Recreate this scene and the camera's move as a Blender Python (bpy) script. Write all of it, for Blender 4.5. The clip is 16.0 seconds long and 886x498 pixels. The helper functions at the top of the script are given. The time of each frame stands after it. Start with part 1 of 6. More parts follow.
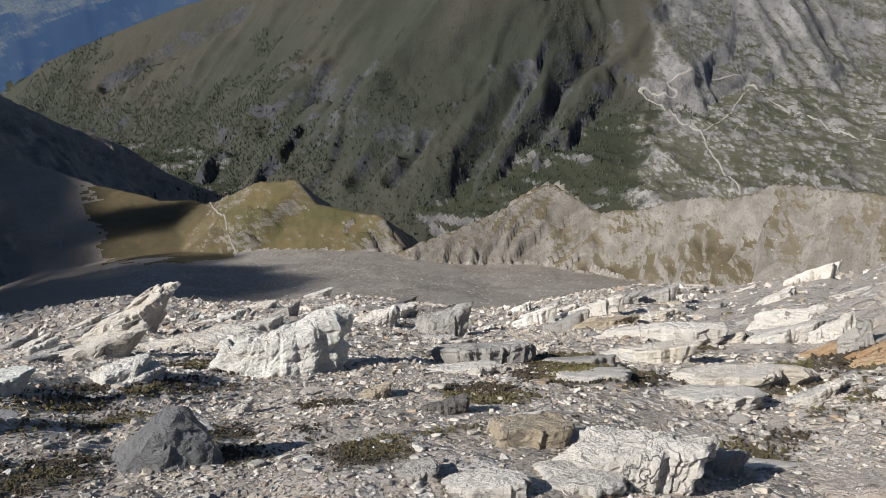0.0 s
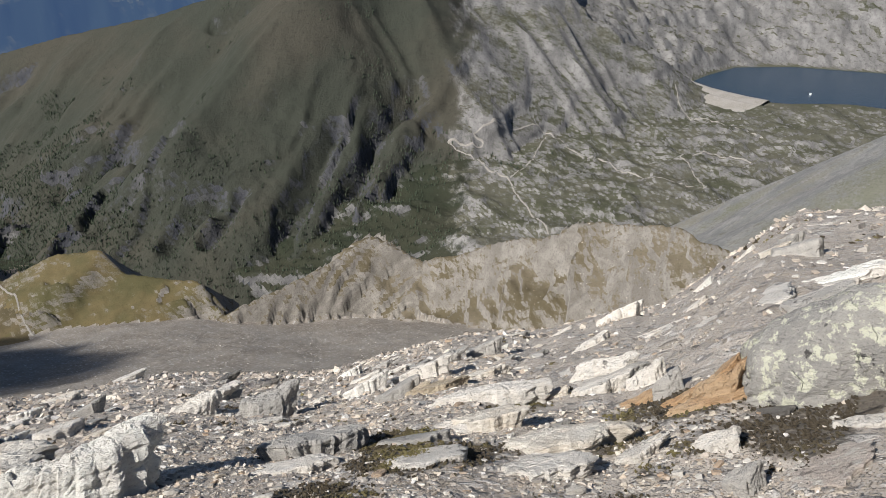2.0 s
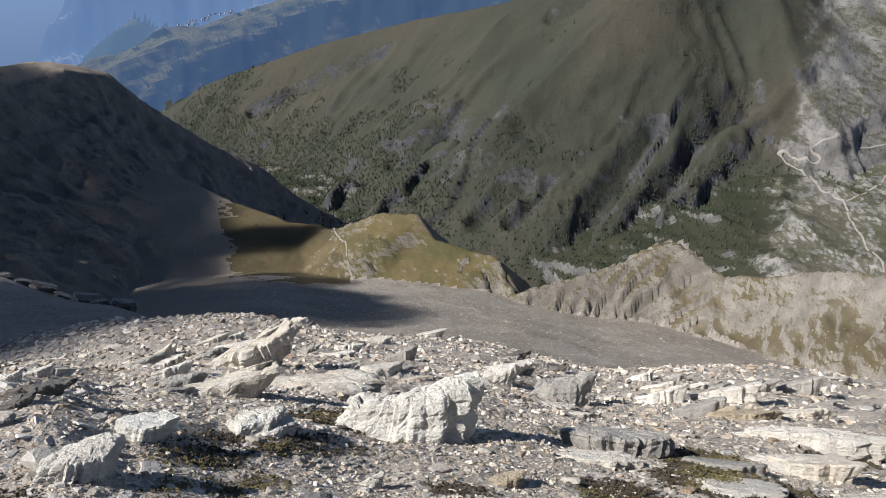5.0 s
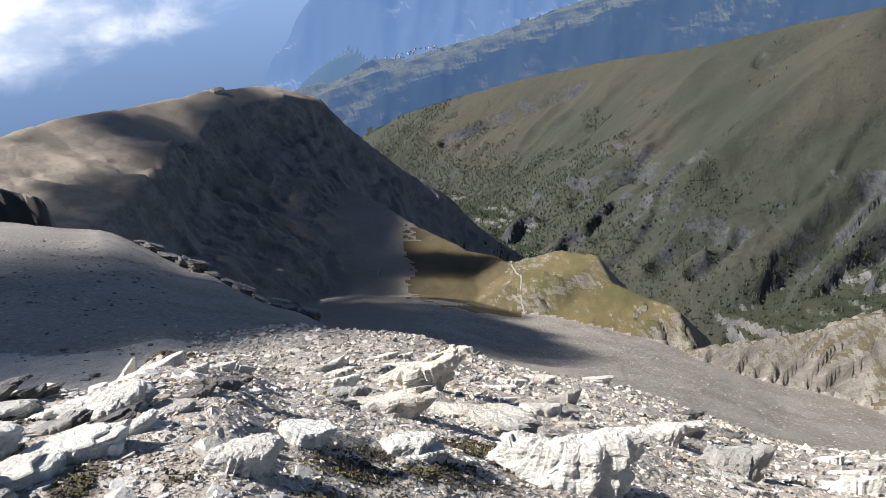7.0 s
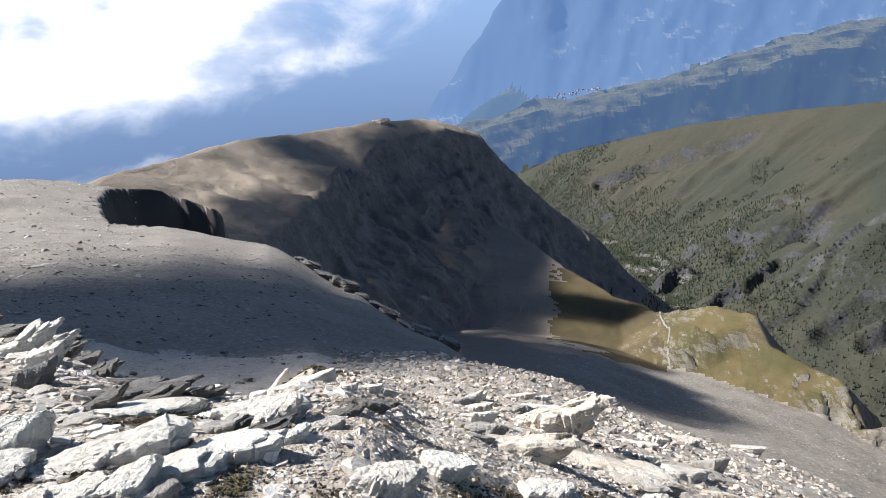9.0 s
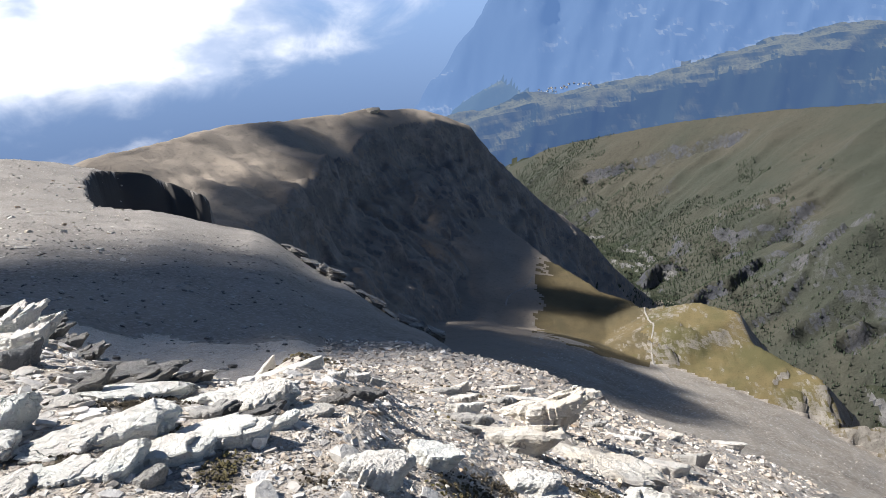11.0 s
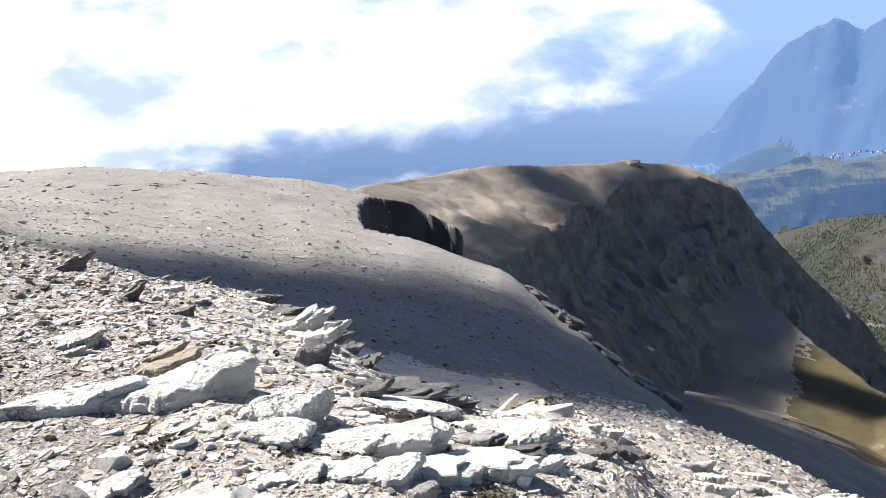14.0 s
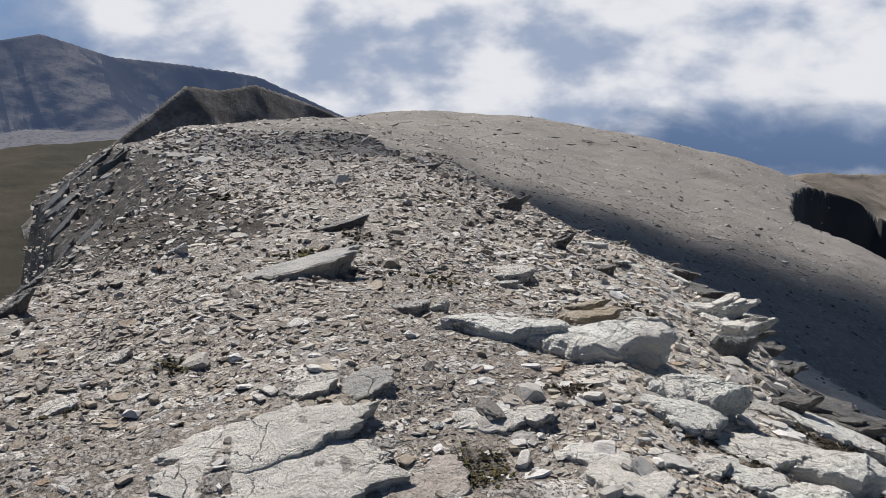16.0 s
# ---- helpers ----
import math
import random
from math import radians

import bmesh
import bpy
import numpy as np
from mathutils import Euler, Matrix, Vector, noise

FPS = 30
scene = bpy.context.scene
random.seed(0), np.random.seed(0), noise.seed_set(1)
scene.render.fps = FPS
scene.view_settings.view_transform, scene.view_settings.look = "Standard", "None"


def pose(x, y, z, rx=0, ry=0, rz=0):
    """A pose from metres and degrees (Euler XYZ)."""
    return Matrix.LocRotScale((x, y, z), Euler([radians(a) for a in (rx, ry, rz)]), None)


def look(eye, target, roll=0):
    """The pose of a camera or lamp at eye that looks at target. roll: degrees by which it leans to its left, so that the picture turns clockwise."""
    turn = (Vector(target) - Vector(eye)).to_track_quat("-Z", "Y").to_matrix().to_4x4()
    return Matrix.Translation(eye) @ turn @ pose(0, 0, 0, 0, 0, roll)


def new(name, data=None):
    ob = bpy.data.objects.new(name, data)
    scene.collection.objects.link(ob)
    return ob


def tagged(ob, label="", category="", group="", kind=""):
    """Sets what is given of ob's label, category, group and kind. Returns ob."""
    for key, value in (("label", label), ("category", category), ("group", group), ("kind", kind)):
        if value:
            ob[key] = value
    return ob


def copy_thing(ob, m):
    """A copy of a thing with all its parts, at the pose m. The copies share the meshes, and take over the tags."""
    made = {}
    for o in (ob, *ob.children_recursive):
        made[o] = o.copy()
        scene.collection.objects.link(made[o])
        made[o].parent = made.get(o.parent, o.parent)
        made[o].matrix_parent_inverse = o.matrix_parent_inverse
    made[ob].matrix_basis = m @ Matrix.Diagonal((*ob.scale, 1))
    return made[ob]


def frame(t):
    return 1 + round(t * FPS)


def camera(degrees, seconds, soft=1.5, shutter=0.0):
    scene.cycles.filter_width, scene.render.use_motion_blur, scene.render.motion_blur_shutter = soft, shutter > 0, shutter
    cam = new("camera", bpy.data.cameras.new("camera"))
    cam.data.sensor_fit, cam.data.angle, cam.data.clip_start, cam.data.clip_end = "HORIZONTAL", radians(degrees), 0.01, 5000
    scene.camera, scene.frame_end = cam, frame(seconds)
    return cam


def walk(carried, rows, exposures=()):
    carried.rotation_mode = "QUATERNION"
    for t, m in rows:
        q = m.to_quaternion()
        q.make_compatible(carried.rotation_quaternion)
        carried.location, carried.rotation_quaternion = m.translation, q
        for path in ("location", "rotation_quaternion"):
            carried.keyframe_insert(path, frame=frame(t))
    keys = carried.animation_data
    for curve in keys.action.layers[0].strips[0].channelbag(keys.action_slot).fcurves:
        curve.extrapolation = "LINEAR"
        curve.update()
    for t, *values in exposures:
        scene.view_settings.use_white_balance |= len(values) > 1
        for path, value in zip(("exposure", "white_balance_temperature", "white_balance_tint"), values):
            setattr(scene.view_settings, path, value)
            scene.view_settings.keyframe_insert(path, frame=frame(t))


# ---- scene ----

# ======== camera ========
EYE = 1.55
PATH = [  # seconds, yaw (left of north), pitch, roll, drift of the eye in metres
    (0.0, -25.57, -31.93, -0.94, 0.078, -0.204, -0.092),
    (0.5, -28.52, -31.01, -0.41, 0.080, -0.051, -0.069),
    (1.0, -32.00, -28.65, 0.82, 0.153, -0.018, -0.029),
    (1.5, -37.35, -27.62, 2.11, 0.193, -0.021, -0.028),
    (2.0, -41.24, -27.61, 2.33, 0.220, -0.022, -0.032),
    (2.5, -38.98, -28.22, 0.73, 0.178, 0.006, -0.032),
    (3.0, -32.06, -28.98, -0.32, 0.127, 0.051, -0.038),
    (3.5, -25.98, -29.37, -0.01, 0.059, 0.070, -0.034),
    (4.0, -21.03, -29.48, -0.14, 0.012, 0.079, -0.024),
    (4.2, -19.25, -29.41, -0.34, -0.008, 0.075, -0.018),
    (4.9, -15.70, -28.70, -0.30, -0.010, 0.070, -0.020),
    (5.6, -13.30, -27.90, -0.10, 0.000, 0.060, -0.030),
    (6.3, -8.89, -27.03, -0.01, 0.004, 0.043, -0.034),
    (6.5, -6.29, -26.63, -0.45, 0.004, 0.062, -0.036),
    (7.0, -0.00, -25.64, -1.54, 0.031, 0.096, -0.032),
    (7.5, 4.21, -24.70, -2.03, 0.054, 0.108, -0.027),
    (8.0, 6.46, -23.88, -1.76, 0.023, 0.102, -0.024),
    (8.5, 9.75, -23.04, -1.65, -0.005, 0.099, -0.018),
    (8.7, 11.05, -22.74, -1.70, -0.010, 0.093, -0.017),
    (9.5, 13.20, -22.40, -1.00, -0.030, 0.095, -0.020),
    (10.2, 12.40, -22.90, -0.30, -0.040, 0.095, -0.025),
    (11.0, 11.32, -23.20, 0.32, -0.044, 0.097, -0.027),
    (11.5, 11.05, -23.39, 0.61, -0.047, 0.089, -0.016),
    (12.0, 11.42, -22.83, 0.88, -0.056, 0.079, -0.011),
    (12.5, 12.91, -22.38, 0.83, -0.064, 0.089, -0.024),
    (13.0, 15.82, -21.48, 0.68, -0.089, 0.077, -0.014),
    (13.5, 23.95, -20.27, 0.68, -0.154, 0.077, -0.032),
    (14.0, 31.62, -19.69, 0.37, -0.216, 0.057, -0.048),
    (14.5, 40.19, -19.59, 1.74, -0.266, 0.046, -0.053),
    (15.0, 49.61, -19.95, 0.44, -0.273, 0.040, -0.049),
    (15.5, 57.00, -20.72, 0.53, -0.286, 0.039, -0.055),
    (16.0, 65.08, -22.41, 0.24, -0.326, 0.005, -0.060),
]


def aim(yaw, pitch, roll, dx, dy, dz):
    eye = Vector((dx, dy, EYE + dz))
    a, b = radians(yaw), radians(pitch)
    return look(eye, eye + Vector((-math.sin(a) * math.cos(b), math.cos(a) * math.cos(b), math.sin(b))), roll)


cam = camera(62.3, 16.0, soft=0.75)
walk(cam, [(row[0], aim(*row[1:])) for row in PATH],
     exposures=[(0.0, 0.3, 6200, 12), (4.2, 0.35, 6250, 12), (7.0, 0.85, 6200, 12), (12.5, 0.95, 6200, 12), (14.5, 1.2, 6250, 12),
                (15.2, 0.65, 6250, 12), (16.0, 0.1, 6250, 12)])

# ======== sky and sun ========
SUN_AZ, SUN_EL = 86.0, 41.0
sun_way = Vector((-math.sin(radians(SUN_AZ)) * math.cos(radians(SUN_EL)),
                  math.cos(radians(SUN_AZ)) * math.cos(radians(SUN_EL)), math.sin(radians(SUN_EL))))
lamp = bpy.data.lights.new("sun", "SUN")
lamp.energy, lamp.angle, lamp.color = 5.0, radians(0.53), (1.0, 0.95, 0.87)
sun = new("sun", lamp)
sun.matrix_world = look(sun_way * 100, (0, 0, 0))

world = bpy.data.worlds.new("world")
scene.world = world
world.use_nodes = True


class Nodes:
    """A small writer of node trees."""

    def __init__(self, tree):
        self.tree = tree
        tree.nodes.clear()

    def put(self, kind, _links=(), **values):
        node = self.tree.nodes.new(kind)
        for key, value in values.items():
            setattr(node, key, value)
        for socket, value in dict(_links).items():
            target = node.inputs[socket]
            if isinstance(value, bpy.types.NodeSocket):
                self.tree.links.new(value, target)
            else:
                target.default_value = value
        return node

    def math(self, op, a, b=0.0, clamp=False):
        return self.put("ShaderNodeMath", {0: a, 1: b}, operation=op, use_clamp=clamp).outputs[0]

    def noise(self, vector, scale, detail=6.0, rough=0.55, lac=2.0, distort=0.0):
        return self.put("ShaderNodeTexNoise", {"Vector": vector, "Scale": scale, "Detail": detail, "Roughness": rough,
                                              "Lacunarity": lac, "Distortion": distort}).outputs[0]

    def span(self, value, lo, hi, a=0.0, b=1.0, smooth=True):
        return self.put("ShaderNodeMapRange", {"Value": value, "From Min": lo, "From Max": hi, "To Min": a, "To Max": b},
                        interpolation_type="SMOOTHSTEP" if smooth else "LINEAR").outputs[0]

    def mix(self, factor, a, b):
        node = self.put("ShaderNodeMix", data_type="RGBA")
        for i, value in ((0, factor), (6, a), (7, b)):
            if isinstance(value, bpy.types.NodeSocket):
                self.tree.links.new(value, node.inputs[i])
            else:
                node.inputs[i].default_value = value if i == 0 else (*value[:3], 1)
        return node.outputs[2]

    def scaled(self, vector, x, y, z, rot=(0, 0, 0)):
        return self.put("ShaderNodeMapping", {"Vector": vector, "Scale": (x, y, z), "Rotation": rot}).outputs[0]


def build_sky():
    n = Nodes(world.node_tree)
    way = n.put("ShaderNodeTexCoord").outputs["Generated"]
    sky = n.put("ShaderNodeTexSky", sky_type="NISHITA", sun_disc=False, sun_elevation=radians(SUN_EL),
                sun_rotation=radians(-SUN_AZ), altitude=2600, air_density=1.0, dust_density=0.6, ozone_density=1.5)
    blue = n.put("ShaderNodeBackground", {"Color": sky.outputs[0], "Strength": 0.05})
    x, y, z = n.put("ShaderNodeSeparateXYZ", {0: way}).outputs
    # hazy distance under the horizon
    deep = n.span(z, -0.30, -0.02)
    haze = n.put("ShaderNodeBackground", {"Color": n.mix(deep, (0.13, 0.20, 0.34), (0.26, 0.39, 0.62)), "Strength": 0.72})
    below = n.put("ShaderNodeMixShader", {0: n.span(z, 0.0, 0.05), 1: haze.outputs[0], 2: blue.outputs[0]})
    # banks of cumulus along the western side
    west = n.math("ADD", n.math("MULTIPLY", x, -0.82), n.math("MULTIPLY", y, 0.57))
    stretched = n.scaled(way, 1.0, 1.0, 1.9)
    big = n.noise(stretched, 2.7, 3.0, 0.5, distort=0.4)
    fine = n.noise(stretched, 7.0, 9.0, 0.6, distort=0.5)
    amount = n.math("ADD", n.math("MULTIPLY", big, 1.10), n.math("MULTIPLY", fine, 0.40))
    bank = n.math("ADD", n.span(west, 0.56, 0.97, -0.34, 0.24), n.span(n.math("ADD", z, n.span(n.math("MULTIPLY", x, -1.0), 0.55, 0.92, 0.0, 0.11)), -0.25, -0.12, -0.42, 0.0))
    bank = n.math("ADD", bank, n.span(z, 0.03, 0.25, 0.0, -0.5))
    cover = n.span(n.math("ADD", amount, bank), 0.66, 0.90)
    shade = n.noise(stretched, 7.0, 5.0, 0.5)
    tint = n.mix(n.span(shade, 0.36, 0.58), (0.42, 0.50, 0.65), (1.0, 1.0, 1.0))
    cloud = n.put("ShaderNodeBackground", {"Color": tint, "Strength": 0.74})
    all_sky = n.put("ShaderNodeMixShader", {0: cover, 1: below.outputs[0], 2: cloud.outputs[0]})
    n.put("ShaderNodeOutputWorld", {"Surface": all_sky.outputs[0]})


build_sky()


# ======== materials ========
def material(name):
    m = bpy.data.materials.new(name)
    m.use_nodes = True
    return m, Nodes(m.node_tree)


def finish(n, colour, rough=0.9, bump=None, strength=0.5, distance=0.05, spec=0.25):
    links = {"Base Color": colour if isinstance(colour, bpy.types.NodeSocket) else (*colour[:3], 1), "Roughness": rough,
             "Specular IOR Level": spec}
    if bump is not None:
        links["Normal"] = n.put("ShaderNodeBump", {"Height": bump, "Strength": strength, "Distance": distance}).outputs[0]
    shader = n.put("ShaderNodeBsdfPrincipled", links)
    n.put("ShaderNodeOutputMaterial", {"Surface": shader.outputs[0]})


def place(n):
    return n.put("ShaderNodeTexCoord").outputs["Object"]


def steepness(n):
    return n.put("ShaderNodeSeparateXYZ", {0: n.put("ShaderNodeNewGeometry").outputs["True Normal"]}).outputs[2]


def ground_material(name, colours, sizes, bump_size, bump_height, strength=0.8, speckle=None, moss=None, rough=0.95, cliff=None):
    """colours: three tones; sizes: two wavelengths in metres; speckle: (colour, size, amount); moss: (colour, size, amount)."""
    m, n = material(name)
    p = place(n)
    large = n.noise(p, 1.0 / sizes[0], 5, 0.55)
    small = n.noise(p, 1.0 / sizes[1], 7, 0.62)
    colour = n.mix(n.span(large, 0.36, 0.64), colours[0], colours[1])
    colour = n.mix(n.span(small, 0.45, 0.72), colour, colours[2])
    if moss:
        patch = n.span(n.noise(p, 1.0 / moss[1], 6, 0.65), 0.62 - moss[2], 0.70 - moss[2])
        colour = n.mix(patch, colour, moss[0])
    if speckle:
        cells = n.put("ShaderNodeTexVoronoi", {"Vector": p, "Scale": 1.0 / speckle[1]}, feature="F1")
        tone = n.put("ShaderNodeSeparateXYZ", {0: cells.outputs["Color"]}).outputs[0]
        colour = n.mix(n.span(tone, 1.0 - speckle[2], 1.0, 0, 0.8), colour, speckle[0])
    # The steeper the ground, the more of the darker cliff colour.
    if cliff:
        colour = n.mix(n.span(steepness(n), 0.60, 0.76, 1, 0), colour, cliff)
    relief = n.noise(p, 1.0 / bump_size, 8, 0.68)
    finish(n, colour, rough, relief, strength, bump_height, 0.2)
    return m


M = {}


def rubble_ground(name):
    """Thin soil set with splinters of schist, two sizes of them, and dark moss."""
    m, n = material(name)
    p = place(n)
    warp = n.put("ShaderNodeTexNoise", {"Vector": p, "Scale": 9.0, "Detail": 4.0}).outputs["Color"]
    off = n.put("ShaderNodeVectorMath", {0: warp, 1: (0.5, 0.5, 0.5)}, operation="SUBTRACT").outputs[0]
    bent = n.put("ShaderNodeVectorMath", {0: off, "Scale": 0.16, 1: (0, 0, 0)}, operation="SCALE").outputs[0]
    q = n.put("ShaderNodeVectorMath", {0: p, 1: bent}, operation="ADD").outputs[0]
    q = n.scaled(q, 1.0, 0.62, 1.0, (0, 0, radians(12)))
    brown = n.put("ShaderNodeAttribute", attribute_name="brown").outputs["Fac"]
    share = n.span(n.math("ADD", brown, n.math("MULTIPLY", n.math("SUBTRACT", n.noise(p, 1.1, 6, 0.65), 0.5), 0.9)), 0.25, 0.75)
    patchy = n.span(n.noise(p, 0.8, 5, 0.6), 0.36, 0.64)
    soil = n.mix(share, n.mix(patchy, (0.40, 0.345, 0.28), (0.53, 0.468, 0.392)), n.mix(patchy, (0.165, 0.136, 0.108), (0.24, 0.203, 0.165)))
    soil = n.mix(n.span(n.noise(p, 55.0, 5, 0.7), 0.44, 0.7), soil, (0.47, 0.44, 0.40))
    colour, height = soil, n.math("MULTIPLY", n.noise(p, 40.0, 6, 0.7), 0.25)
    for size, share, lift in ((0.20, 0.50, 1.0), (0.075, 0.45, 0.5), (0.03, 0.5, 0.22)):
        cell = n.put("ShaderNodeTexVoronoi", {"Vector": q, "Scale": 1.0 / size, "Randomness": 1.0}, feature="F1")
        a, b, c = n.put("ShaderNodeSeparateXYZ", {0: cell.outputs["Color"]}).outputs
        edge = n.span(cell.outputs["Distance"], 0.30, 0.52, 1.0, 0.0)
        here = n.math("MULTIPLY", n.span(a, share, share + 0.02), edge)
        tone = n.mix(n.span(b, 0.0, 0.8), (0.27, 0.25, 0.225), (0.66, 0.62, 0.56))
        tone = n.mix(n.span(c, 0.72, 0.8, 0, 0.8), tone, (0.40, 0.335, 0.25))
        tone = n.mix(n.span(n.noise(p, 24.0, 6, 0.7), 0.42, 0.7, 0, 0.6), tone, (0.2, 0.19, 0.18))
        colour = n.mix(here, colour, tone)
        tilt = n.math("ADD", n.math("MULTIPLY", c, 0.5), 0.5)
        height = n.math("ADD", height, n.math("MULTIPLY", n.math("MULTIPLY", here, tilt), lift))
    grown = n.put("ShaderNodeAttribute", attribute_name="moss").outputs["Fac"]
    moss = n.span(n.math("ADD", grown, n.math("MULTIPLY", n.math("SUBTRACT", n.noise(p, 14.0, 6, 0.7), 0.5), 0.5)), 0.03, 0.16)
    colour = n.mix(n.math("MULTIPLY", moss, 0.85), colour, n.mix(n.span(n.noise(p, 30.0, 4, 0.6), 0.45, 0.65), (0.07, 0.058, 0.044), (0.13, 0.112, 0.078)))
    # Steep ground darkened in colour: dark bedrock and the flank's shade together.
    bluff = n.span(n.math("ADD", steepness(n), n.math("MULTIPLY", n.math("SUBTRACT", n.noise(p, 2.2, 5, 0.6), 0.5), 0.25)), 0.42, 0.58, 1.0, 0.0)
    colour = n.mix(n.math("MULTIPLY", bluff, 0.85), colour, (0.085, 0.08, 0.074))
    pits = n.span(n.noise(p, 85.0, 5, 0.75), 0.36, 0.47, 0.0, 1.0)
    colour = n.mix(pits, (0.15, 0.13, 0.108), colour)
    finish(n, colour, 0.7, n.math("ADD", height, n.math("MULTIPLY", pits, 0.3)), 1.0, 0.026, 0.3)
    return m


M["soil"] = rubble_ground("stony_soil")
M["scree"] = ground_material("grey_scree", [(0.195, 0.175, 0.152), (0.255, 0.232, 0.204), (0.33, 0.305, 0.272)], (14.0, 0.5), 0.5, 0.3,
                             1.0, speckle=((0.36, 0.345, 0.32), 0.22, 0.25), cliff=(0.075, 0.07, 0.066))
# Dark schist rubble, its colour lowered further for the flank's shade.
M["flank"] = ground_material("dark_shaded_flank_rubble", [(0.07, 0.062, 0.055), (0.105, 0.094, 0.082), (0.17, 0.155, 0.14)], (1.2, 0.16), 0.14, 0.12,
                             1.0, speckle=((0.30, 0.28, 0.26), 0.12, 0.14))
M["basin"] = ground_material("basin_scree", [(0.215, 0.185, 0.15), (0.28, 0.25, 0.21), (0.34, 0.315, 0.275)], (40.0, 2.5), 2.2, 1.0,
                             0.9, speckle=((0.42, 0.41, 0.38), 1.3, 0.15))


def alp_material(name, grass, dry, rock, pale, size, rock_below=0.78, grass_above=0.90, strength=0.8, patch=0.0, bumpy=0.02, bare=None, dip=None, beds=None):
    """Grass on the gentler ground, bedrock where it steepens, pale scars here and there. bare: the tones of the
    stonier ground that takes over where the sheet's own value "bare" rises."""
    m, n = material(name)
    p = place(n)
    big = n.noise(p, 1.0 / size, 5, 0.6)
    mid = n.noise(p, 6.0 / size, 7, 0.65)
    if dip is not None:
        along_dip = n.scaled(n.scaled(p, 1, 1, 1, (0, 0, radians(dip))), 1.0, 0.16, 0.5)
        mid = n.math("ADD", n.math("MULTIPLY", mid, 0.45), n.math("MULTIPLY", n.noise(along_dip, 9.0 / size, 7, 0.65), 0.55))
    if beds is not None:
        layers = n.scaled(n.scaled(p, 1, 1, 1, (0, radians(beds), 0)), 0.10, 0.10, 1.0)
        mid = n.math("ADD", n.math("MULTIPLY", mid, 0.35), n.math("MULTIPLY", n.noise(layers, 9.0 / size, 7, 0.7), 0.65))
    fine = n.noise(p, 40.0 / size, 6, 0.7)
    grit = n.noise(p, 130.0 / size, 4, 0.7)

    def cover(grass, dry, rock, pale, low, high):
        green = n.mix(n.span(big, 0.38, 0.62), grass, dry)
        green = n.mix(n.span(fine, 0.5, 0.75, 0, 0.6), green, tuple(c * 0.6 for c in grass))
        stone = n.mix(n.span(mid, 0.4, 0.65), rock, pale)
        stone = n.mix(n.span(fine, 0.48, 0.7, 0, 0.7), stone, tuple(c * 0.55 for c in rock))
        stone = n.mix(n.span(grit, 0.52, 0.7, 0, 0.6), stone, pale)
        flat = n.math("ADD", steepness(n), n.math("MULTIPLY", n.math("SUBTRACT", mid, 0.5), 0.35))
        flat = n.math("ADD", flat, n.math("MULTIPLY", n.math("SUBTRACT", fine, 0.5), 0.25))
        return n.mix(n.span(n.math("ADD", flat, patch), low, high), stone, green)

    colour = cover(grass, dry, rock, pale, rock_below, grass_above)
    if bare:
        stony = n.put("ShaderNodeAttribute", attribute_name="bare").outputs["Fac"]
        share = n.span(n.math("ADD", stony, n.math("MULTIPLY", n.math("SUBTRACT", mid, 0.5), 1.3)), 0.35, 0.65)
        colour = n.mix(share, colour, cover(*bare))
    relief = n.math("ADD", mid, n.math("ADD", n.math("MULTIPLY", fine, 0.5), n.math("MULTIPLY", grit, 0.25)))
    finish(n, colour, 0.95, relief, strength, size * bumpy, 0.15)
    return m


M["rib"] = alp_material("ribbed_rock", (0.135, 0.112, 0.068), (0.19, 0.16, 0.11), (0.20, 0.182, 0.155), (0.34, 0.315, 0.275), 60, 0.62, 0.80, 1.0, bumpy=0.04, beds=37.6)
M["knoll"] = alp_material("knoll_turf", (0.09, 0.082, 0.038), (0.145, 0.114, 0.056), (0.17, 0.155, 0.13), (0.25, 0.23, 0.20), 60, 0.70, 0.86)
M["terrace"] = alp_material("brown_terrace_turf", (0.085, 0.071, 0.040), (0.135, 0.106, 0.056), (0.19, 0.17, 0.14), (0.27, 0.245, 0.21), 70, 0.66, 0.82)
M["dark"] = alp_material("dark_mountain_ground", (0.24, 0.205, 0.165), (0.30, 0.255, 0.205), (0.18, 0.17, 0.16), (0.29, 0.265, 0.235), 180, 0.60, 0.80)
STONY = ((0.078, 0.08, 0.05), (0.115, 0.11, 0.08), (0.155, 0.15, 0.142), (0.29, 0.28, 0.265), 0.80, 0.97)
# Blue of the distant haze is mixed into these turf and rock tones.
M["green"] = alp_material("green_mountainside_turf", (0.046, 0.050, 0.038), (0.066, 0.062, 0.047), (0.058, 0.061, 0.070), (0.108, 0.106, 0.104), 420, 0.42, 0.60, bare=STONY, dip=45.0)
M["gorge"] = alp_material("gorge_ground", (0.03, 0.036, 0.022), (0.045, 0.046, 0.03), (0.09, 0.088, 0.088), (0.2, 0.195, 0.185), 220, 0.55, 0.72, bare=STONY)
M["spur"] = alp_material("grey_spur_ground", (0.16, 0.16, 0.12), (0.2, 0.19, 0.16), (0.2, 0.2, 0.19), (0.3, 0.29, 0.27), 150, 0.75, 0.9)


